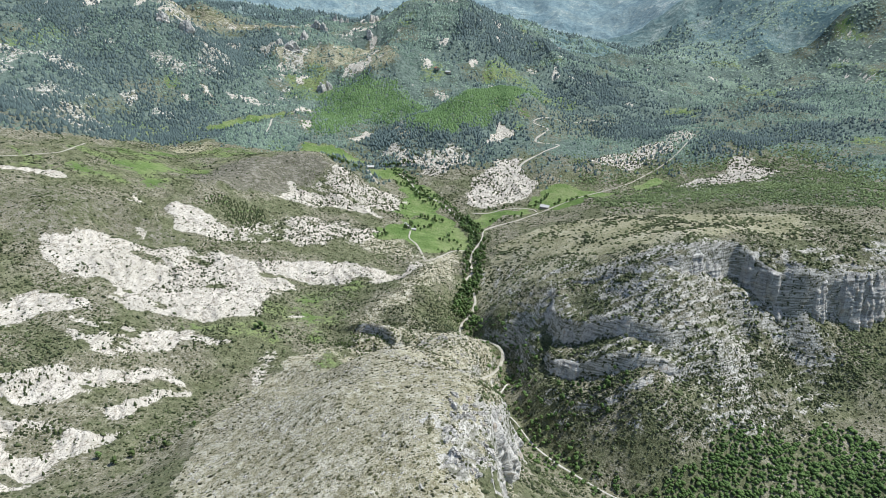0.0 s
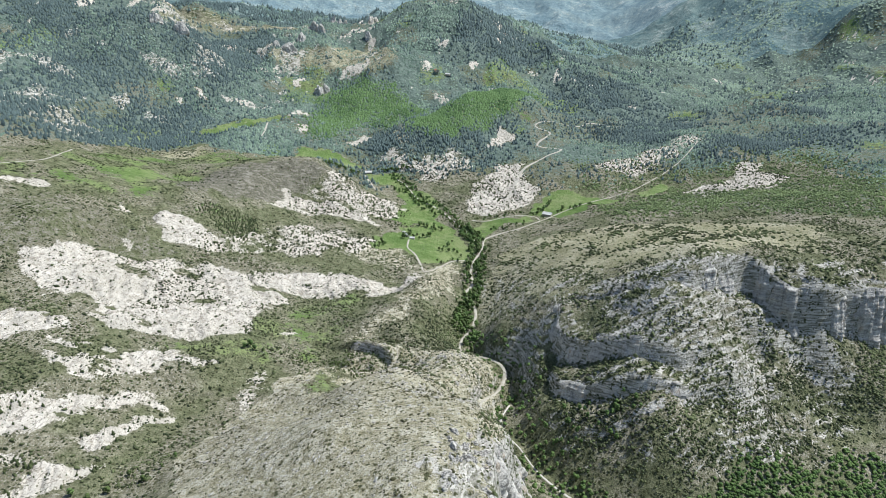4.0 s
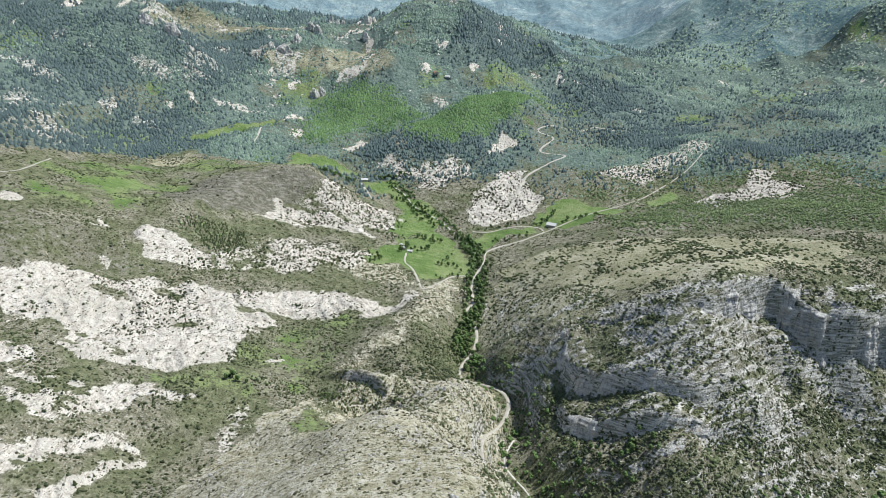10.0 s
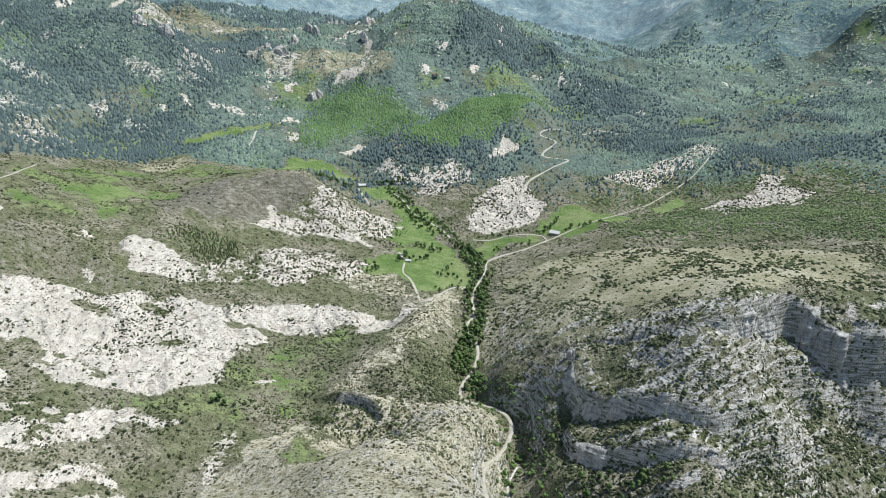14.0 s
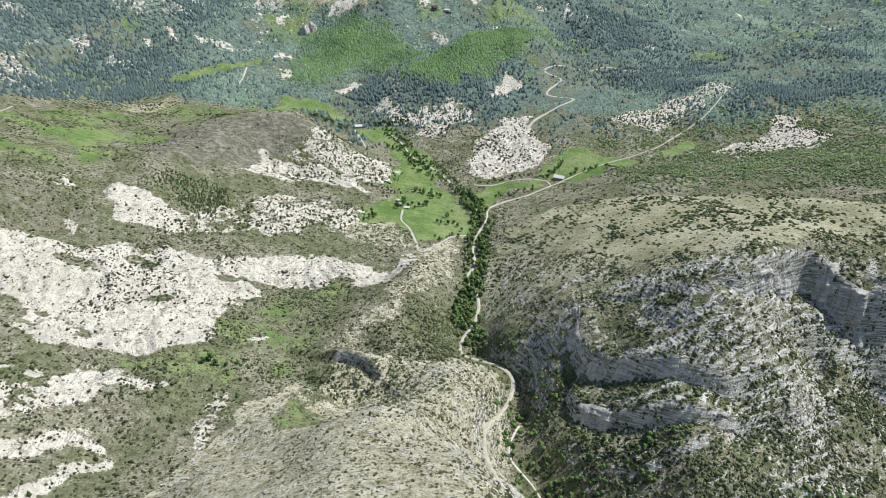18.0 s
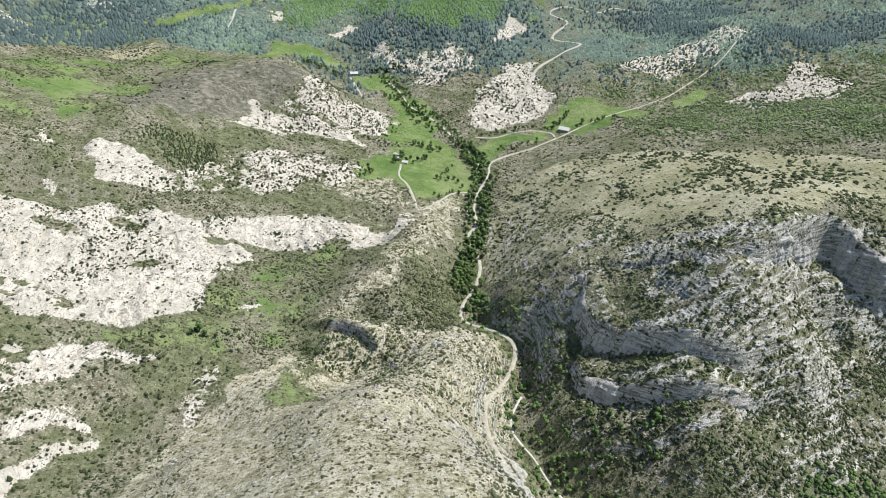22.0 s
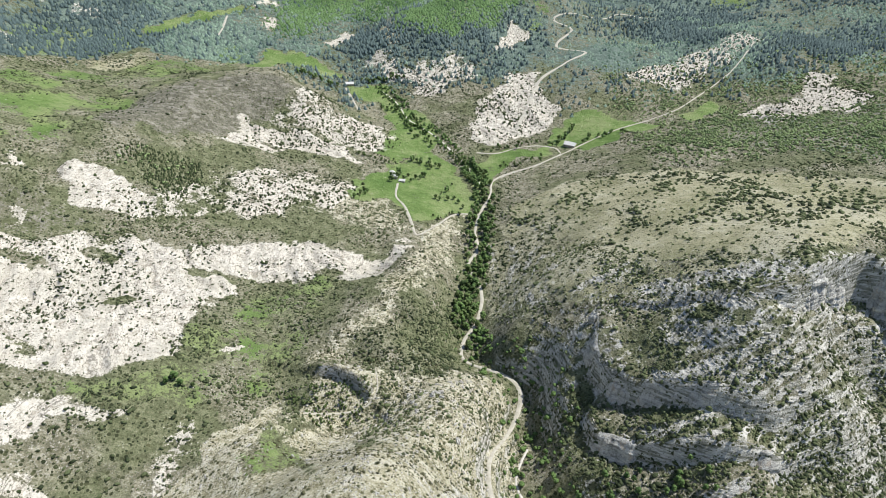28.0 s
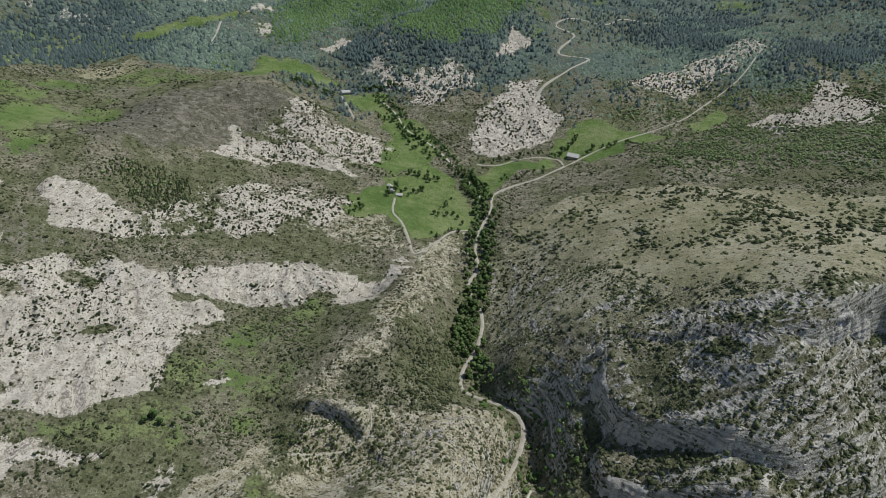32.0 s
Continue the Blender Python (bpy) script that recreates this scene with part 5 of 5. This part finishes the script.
def house(x, y, turn, wide, deep, tall, roof, label, name="stone_house", chimney=True):
    """A gabled house: walls, two roof slopes with eaves, door, windows, chimney."""
    base = new(name)
    z = float(on_ground(x, y)[0]) - 0.3
    base.matrix_world = pose(x, y, z, 0, 0, turn)
    tagged(base, label, "house")
    rise, w, d = wide * 0.26, wide / 2, deep / 2
    bm = bmesh.new()
    low = [bm.verts.new((sx * w, sy * d, 0)) for sx, sy in ((-1, -1), (1, -1), (1, 1), (-1, 1))]
    top = [bm.verts.new((sx * w, sy * d, tall)) for sx, sy in ((-1, -1), (1, -1), (1, 1), (-1, 1))]
    ridge = [bm.verts.new((0, sy * d, tall + rise)) for sy in (-1, 1)]
    for f in ((low[0], low[1], top[1], ridge[0], top[0]), (low[2], low[3], top[3], ridge[1], top[2]), (low[1], low[2], top[2], top[1]),
              (low[3], low[0], top[0], top[3]), (low[3], low[2], low[1], low[0])):
        bm.faces.new(f)
    wall = part("wall", bm, M_STONE_WALL, base)
    for side in (-1, 1):
        bm = bmesh.new()
        e = 0.6
        v = [bm.verts.new(q) for q in ((0, -d - e, tall + rise + 0.05), (0, d + e, tall + rise + 0.05), (side * (w + e), d + e, tall - rise * e / w), (side * (w + e), -d - e, tall - rise * e / w))]
        bm.faces.new(v)
        bmesh.ops.recalc_face_normals(bm, faces=bm.faces[:])
        bmesh.ops.solidify(bm, geom=bm.faces[:], thickness=-0.22)
        part("roof_slope", bm, roof, base)
    part("door", block(-0.6, 0.6, -d - 0.06, -d + 0.05, 0.3, 2.4), M_DARK, wall)
    for k in range(max(2, int(deep / 3))):
        at = -d + deep * (k + 0.5) / max(2, int(deep / 3))
        for side in (-1, 1):
            window = part("window", block(min(side * w, side * (w + 0.06)), max(side * w, side * (w + 0.06)), at - 0.45, at + 0.45, 1.2, 2.4), M_DARK, wall)
            part("window_sill", block(min(side * w, side * (w + 0.18)), max(side * w, side * (w + 0.18)), at - 0.6, at + 0.6, 1.05, 1.18), M_STONE_WALL, window)
    if chimney:
        part("chimney", block(w * 0.2, w * 0.2 + 0.8, d * 0.4, d * 0.4 + 0.8, tall + rise * 0.5, tall + rise + 1.1, 0.05), M_STONE_WALL, base)
    return base


house(179, 1037, 62, 10.0, 15.0, 4.2, M_PALE_ROOF, "stone farmhouse with a pale roof beside a gravel track")
house(-57, 947, 10, 6.5, 9.0, 3.6, M_PALE_ROOF, "small pale house among trees in the meadow")
house(-47, 938, 80, 5.0, 7.0, 2.8, M_PALE_ROOF, "low shed with a pale roof at the farm", "farm_shed", False)
house(-60, 958, 35, 4.5, 6.0, 2.6, M_PALE_ROOF, "pale outbuilding at the farm", "farm_shed", False)
house(-147, 1229, 95, 8.0, 13.0, 3.6, M_PALE_ROOF, "long stone house above the upper meadow")
house(-17, 1775, 20, 11.0, 16.0, 5.0, M_TILE_ROOF, "distant house on the wooded ridge", chimney=False)
house(14, 1772, 70, 9.0, 13.0, 4.5, M_PALE_ROOF, "distant pale house on the wooded ridge", chimney=False)
house(392, 2236, 40, 11.0, 18.0, 5.0, M_PALE_ROOF, "distant house beside a hilltop glade", chimney=False)


def crown_mesh(name, seed, lumps, wide, low, high, material, fine=1):
    """A crown of many clumps round a centre line."""
    rnd = random.Random(seed)
    v, f = [], []
    n = 0
    for k in range(lumps):
        a, h = rnd.uniform(0, 2 * math.pi), rnd.random()
        r = wide * math.sin(math.pi * (0.18 + 0.74 * h)) * math.sqrt(rnd.random()) * 0.72
        size = wide * rnd.uniform(0.26, 0.46)
        bv, bf = ball(fine, seed * 50 + k, 0.3, 0.8)
        v.append(bv * size + np.array((r * math.cos(a), r * math.sin(a), low + (high - low) * (0.12 + 0.8 * h))))
        f.append(bf + n)
        n += len(bv)
    mesh = bpy.data.meshes.new(name)
    mesh.from_pydata(np.concatenate(v).tolist(), [], np.concatenate(f).tolist())
    mesh.shade_smooth()
    mesh.materials.append(material)
    return mesh


def trunk_mesh(seed, tall, thick):
    rnd = random.Random(seed)
    bm = bmesh.new()
    rod(bm, (0, 0, -0.4), (0, 0, tall * 0.55), thick, thick * 0.6)
    for k in range(4):
        a = 2 * math.pi * k / 4 + rnd.uniform(-0.5, 0.5)
        rod(bm, (0, 0, tall * rnd.uniform(0.35, 0.5)), (math.cos(a) * tall * 0.22, math.sin(a) * tall * 0.22, tall * rnd.uniform(0.6, 0.8)), thick * 0.45, thick * 0.15, 5)
    mesh = bpy.data.meshes.new("trunk")
    bm.to_mesh(mesh)
    bm.free()
    mesh.materials.append(M_BARK)
    return mesh


KINDS = {}
for _k in range(4):
    KINDS["broad", _k] = (trunk_mesh(_k, 7.0, 0.32), crown_mesh("crown", 300 + _k, 22, 3.3, 1.6, 8.2, (M_MIXED, M_BROAD)[_k % 2]))
    KINDS["poplar", _k] = (trunk_mesh(9 + _k, 14.0, 0.35), crown_mesh("crown", 320 + _k, 26, 1.9, 1.8, 17.0, M_MIXED))
    KINDS["pine", _k] = (trunk_mesh(19 + _k, 2.4, 0.10), None)
    _v, _f = cone(7, 340 + _k, 4)
    _m = bpy.data.meshes.new("crown")
    _m.from_pydata((_v * np.array((1.0, 1.0, 1.35))).tolist(), [], _f.tolist())
    _m.materials.append(M_PINE)
    KINDS["pine", _k] = (KINDS["pine", _k][0], _m)


def tree(name, kind, x, y, size, turn, label, category, group="", seed=0):
    trunk, crown = KINDS[kind, seed % 4]
    base = new(name)
    base.matrix_world = Matrix.Translation((x, y, float(on_ground(x, y)[0]))) @ Matrix.Rotation(turn, 4, "Z") @ Matrix.Scale(size, 4)
    tagged(base, label, category, group)
    for piece, mesh in (("trunk", trunk), ("crown", crown)):
        new(piece, mesh).parent = base
    return base


rnd = random.Random(77)
# trees along the streams
x, y, z, r, c, rng = strew(C_BANK * 0.030, 41)
for k in range(min(len(x), 210)):
    tree("stream_tree", "broad", x[k], y[k], rng.uniform(0.6, 1.15), rng.uniform(0, 6.28), "leafy green tree on the bank of the stream", "tree", "trees lining the stream", k)
for px, py in ((21, 1004), (25, 998), (18, 1010), (29, 1006), (24, 1014), (33, 999), (15, 1018)):
    tree("poplar", "poplar", px, py, rnd.uniform(0.75, 1.0), rnd.uniform(0, 6), "tall slender dark poplar at the edge of the meadow", "tree", "poplars by the meadow", rnd.randrange(4))
# round the farm, along hedges and in the meadows
HEDGES = [((-30, 1060), (-70, 1160), 16, 0.5), ((-85, 905), (-95, 880), 6, 0.5), ((0, 985), (-40, 1000), 12, 0.5), ((-5, 900), (25, 905), 6, 0.4), ((195, 1045), (260, 1060), 14, 0.5), ((-160, 1215), (-230, 1240), 14, 0.6), ((170, 1050), (150, 1042), 5, 0.5),
          ((-62, 935), (-50, 965), 9, 0.55), ((-45, 945), (-20, 955), 8, 0.5), ((-14, 1040), (-42, 1140), 22, 0.42), ((-95, 1165), (-70, 1150), 9, 0.42), ((165, 1042), (196, 1100), 9, 0.5),
          ((75, 985), (140, 1002), 14, 0.33), ((60, 1030), (140, 1050), 14, 0.38), ((-130, 1240), (-60, 1250), 18, 0.6), ((-10, 845), (30, 885), 9, 0.35), ((0, 915), (18, 940), 5, 0.4), ((-110, 990), (-60, 985), 9, 0.4)]
for (ax, ay), (bx, by), n, size in HEDGES:
    for k in range(n):
        f = (k + rnd.uniform(0.1, 0.9)) / n
        tree("hedge_tree", "broad", ax + f * (bx - ax) + rnd.gauss(0, 2.5), ay + f * (by - ay) + rnd.gauss(0, 3.5), size * rnd.uniform(1.1, 2.1), rnd.uniform(0, 6),
             "small round tree in a hedge between meadows", "tree", "hedge trees in the valley", k)
for px, py, size in ((-190, 566, 1.0), (-185, 562, 0.8), (-177, 563, 0.55), (-194, 561, 0.85), (-250, 357, 0.8), (-236, 352, 0.9), (-228, 362, 0.75), (-208, 372, 0.7), (-222, 380, 0.6), (-196, 398, 0.6), (-201, 386, 0.5)):
    tree("basin_tree", "broad", px, py, size, rnd.uniform(0, 6), "dark leafy tree standing in a green hollow", "tree", "trees in the hollow", rnd.randrange(4))
for k in range(46):
    px, py = rnd.uniform(84, 175), rnd.uniform(470, 508)
    tree("gorge_tree", "broad", px, py, rnd.uniform(0.45, 0.85), rnd.uniform(0, 6), "bright green tree below the rock bands", "tree", "trees below the rock bands", 2 * k + 1)
x, y, z, r, c, rng = strew(C_HOLLOW * 0.16, 42)
for k in range(min(len(x), 290)):
    tree("hollow_tree", "broad", x[k], y[k], rnd.uniform(0.16, 0.38), rnd.uniform(0, 6), "dark evergreen tree on the rocky slope of the hollow", "tree", "trees in the rocky hollow", 2 * k)

# the nearest pines on the marl, one by one; the rest stay joined
x, y, z, rad = MARL_PINES
order = np.argsort(y)
near, rest = order[:300], order[300:]
for k in near:
    tree("marl_pine", "pine", x[k], y[k], rad[k] * 0.95, k * 1.7, "small dark pine on bare white marl", "tree", "pines on the marl", int(k))
_far = rest[y[rest] > 760]
rest = rest[y[rest] <= 760]
mass("distant_marl_pines", COARSE, x[_far], y[_far], z[_far] + rad[_far] * 0.6, rad[_far], np.full(len(_far), 1.15), M_PINE, "dark pines dotting the distant marl slopes", "trees", 26)
mass("marl_pines", SMALL_CROWNS, x[rest], y[rest], z[rest] + rad[rest] * 0.6, rad[rest], np.full(len(rest), 1.1), M_PINE, "small dark pines scattered on bare white marl", "trees", 21)
# the nearest bushes on the plateau
x, y, z, rad = PLATEAU_BUSHES
order = np.argsort(y)
near, rest = order[:300], order[300:]
BUSHES = []
for k in range(5):
    bush = crown_mesh("evergreen_bush", 400 + k, 7, 1.15, -0.35, 0.75, M_SCRUB)
    BUSHES.append(bush)
for k in near:
    ob = tagged(new("evergreen_bush", BUSHES[k % 5]), "rounded evergreen bush on dry plateau grass", "bush", "bushes on the plateau")
    ob.matrix_world = Matrix.Translation((x[k], y[k], z[k] + 0.1)) @ Matrix.Rotation(k * 2.1, 4, "Z") @ Matrix.Scale(rad[k], 4)
mass("plateau_bushes", CROWNS, x[rest], y[rest], z[rest] + rad[rest] * 0.3, rad[rest], np.full(len(rest), 0.75), M_SCRUB, "rounded evergreen bushes dotted over dry plateau grass", "bushes", 22)


def crag(x, y, wide, deep, tall, turn, label, seed, name="rock_outcrop", sink=0.25):
    """A jagged block of limestone."""
    bm = bmesh.new()
    bmesh.ops.create_icosphere(bm, subdivisions=4, radius=1.0)
    for v in bm.verts:
        n = noise.fractal(v.co * 1.6 + Vector((seed * 3.1, 0, 0)), 0.9, 2.0, 4)
        cut = noise.cell(Vector((v.co.x * 2.2 + seed, v.co.y * 2.2, v.co.z * 0.7)))
        v.co *= 1 + 0.22 * n + 0.24 * (cut - 0.5)
        v.co.z = v.co.z if v.co.z > 0 else v.co.z * 0.6
    mesh = bpy.data.meshes.new(name)
    bm.to_mesh(mesh)
    bm.free()
    mesh.materials.append(M_CLIFF)
    ob = tagged(new(name, mesh), label, "rock")
    ob.matrix_world = Matrix.Translation((x, y, float(on_ground(x, y)[0]) - tall * sink * 0.5)) @ Matrix.Rotation(radians(turn), 4, "Z") @ Matrix.Diagonal((wide / 2, deep / 2, tall * 0.9, 1))
    return ob


crag(122, 616, 11, 8, 11, 20, "dark rounded boulder perched on the rock band", 1, "perched_boulder")
for k, (px, py, w, d, h) in enumerate(((-433, 1866, 44, 30, 30), (-470, 1880, 24, 20, 18), (-410, 1950, 40, 30, 26), (-414, 2169, 60, 40, 40), (-390, 2150, 30, 30, 34), (-405, 2529, 62, 36, 62), (-365, 2540, 30, 26, 34),
                                       (-250, 2410, 60, 40, 36), (-316, 1666, 34, 30, 26), (-300, 1672, 26, 22, 24), (-640, 1650, 40, 30, 30), (-690, 1630, 30, 26, 24), (-300, 2450, 80, 30, 22), (-240, 2150, 30, 24, 24))):
    crag(px, py, w, d, h, k * 37, "pale jagged limestone crag on a wooded ridge", 10 + k)
for k in range(90):
    f = rnd.random()
    px, py = (-6 + rnd.gauss(0, 14), 548 + rnd.gauss(0, 12)) if k % 4 == 1 else (rnd.uniform(2, 28), rnd.uniform(250, 335))
    s = rnd.uniform(1.2, 3.4) * (1 + f ** 3)
    crag(px, py, s * 1.6, s, s * 0.7, rnd.uniform(0, 180), "pale limestone boulder on the stony hill", 40 + k, "boulder", 0.5)


def pylon(x, y, tall, turn, label):
    """A lattice mast with three cross arms."""
    base = new("power_pylon")
    base.matrix_world = pose(x, y, float(on_ground(x, y)[0]) - 0.5, 0, 0, turn)
    tagged(base, label, "pylon")
    w = tall * 0.09

    def corner(k, f):
        s = w * (1 - 0.82 * f)
        return (s * (1, -1, -1, 1)[k % 4], s * (1, 1, -1, -1)[k % 4], tall * f)

    for k in range(4):
        part("leg", rod(bmesh.new(), corner(k, 0), corner(k, 1), 0.22, 0.12, 4), M_METAL, base)
        bm = bmesh.new()
        for q in range(6):
            rod(bm, corner(k, q / 6), corner(k + 1, (q + 1) / 6), 0.08, 0.08, 3)
            rod(bm, corner(k + 1, q / 6), corner(k, (q + 1) / 6), 0.08, 0.08, 3)
        part("bracing", bm, M_METAL, base)
    for f, span in ((0.72, 0.17), (0.84, 0.21), (0.95, 0.15)):
        bm = rod(bmesh.new(), (-tall * span, 0, tall * f), (tall * span, 0, tall * f), 0.12, 0.12, 4)
        rod(bm, (-tall * span, 0, tall * f), (0, 0, tall * (f + 0.05)), 0.08, 0.08, 3)
        rod(bm, (tall * span, 0, tall * f), (0, 0, tall * (f + 0.05)), 0.08, 0.08, 3)
        part("cross_arm", bm, M_METAL, base)


pylon(-92, 1385, 36, 30, "grey steel lattice pylon in a forest clearing")
pylon(300, 2250, 40, 20, "grey steel lattice pylon on a wooded hill")
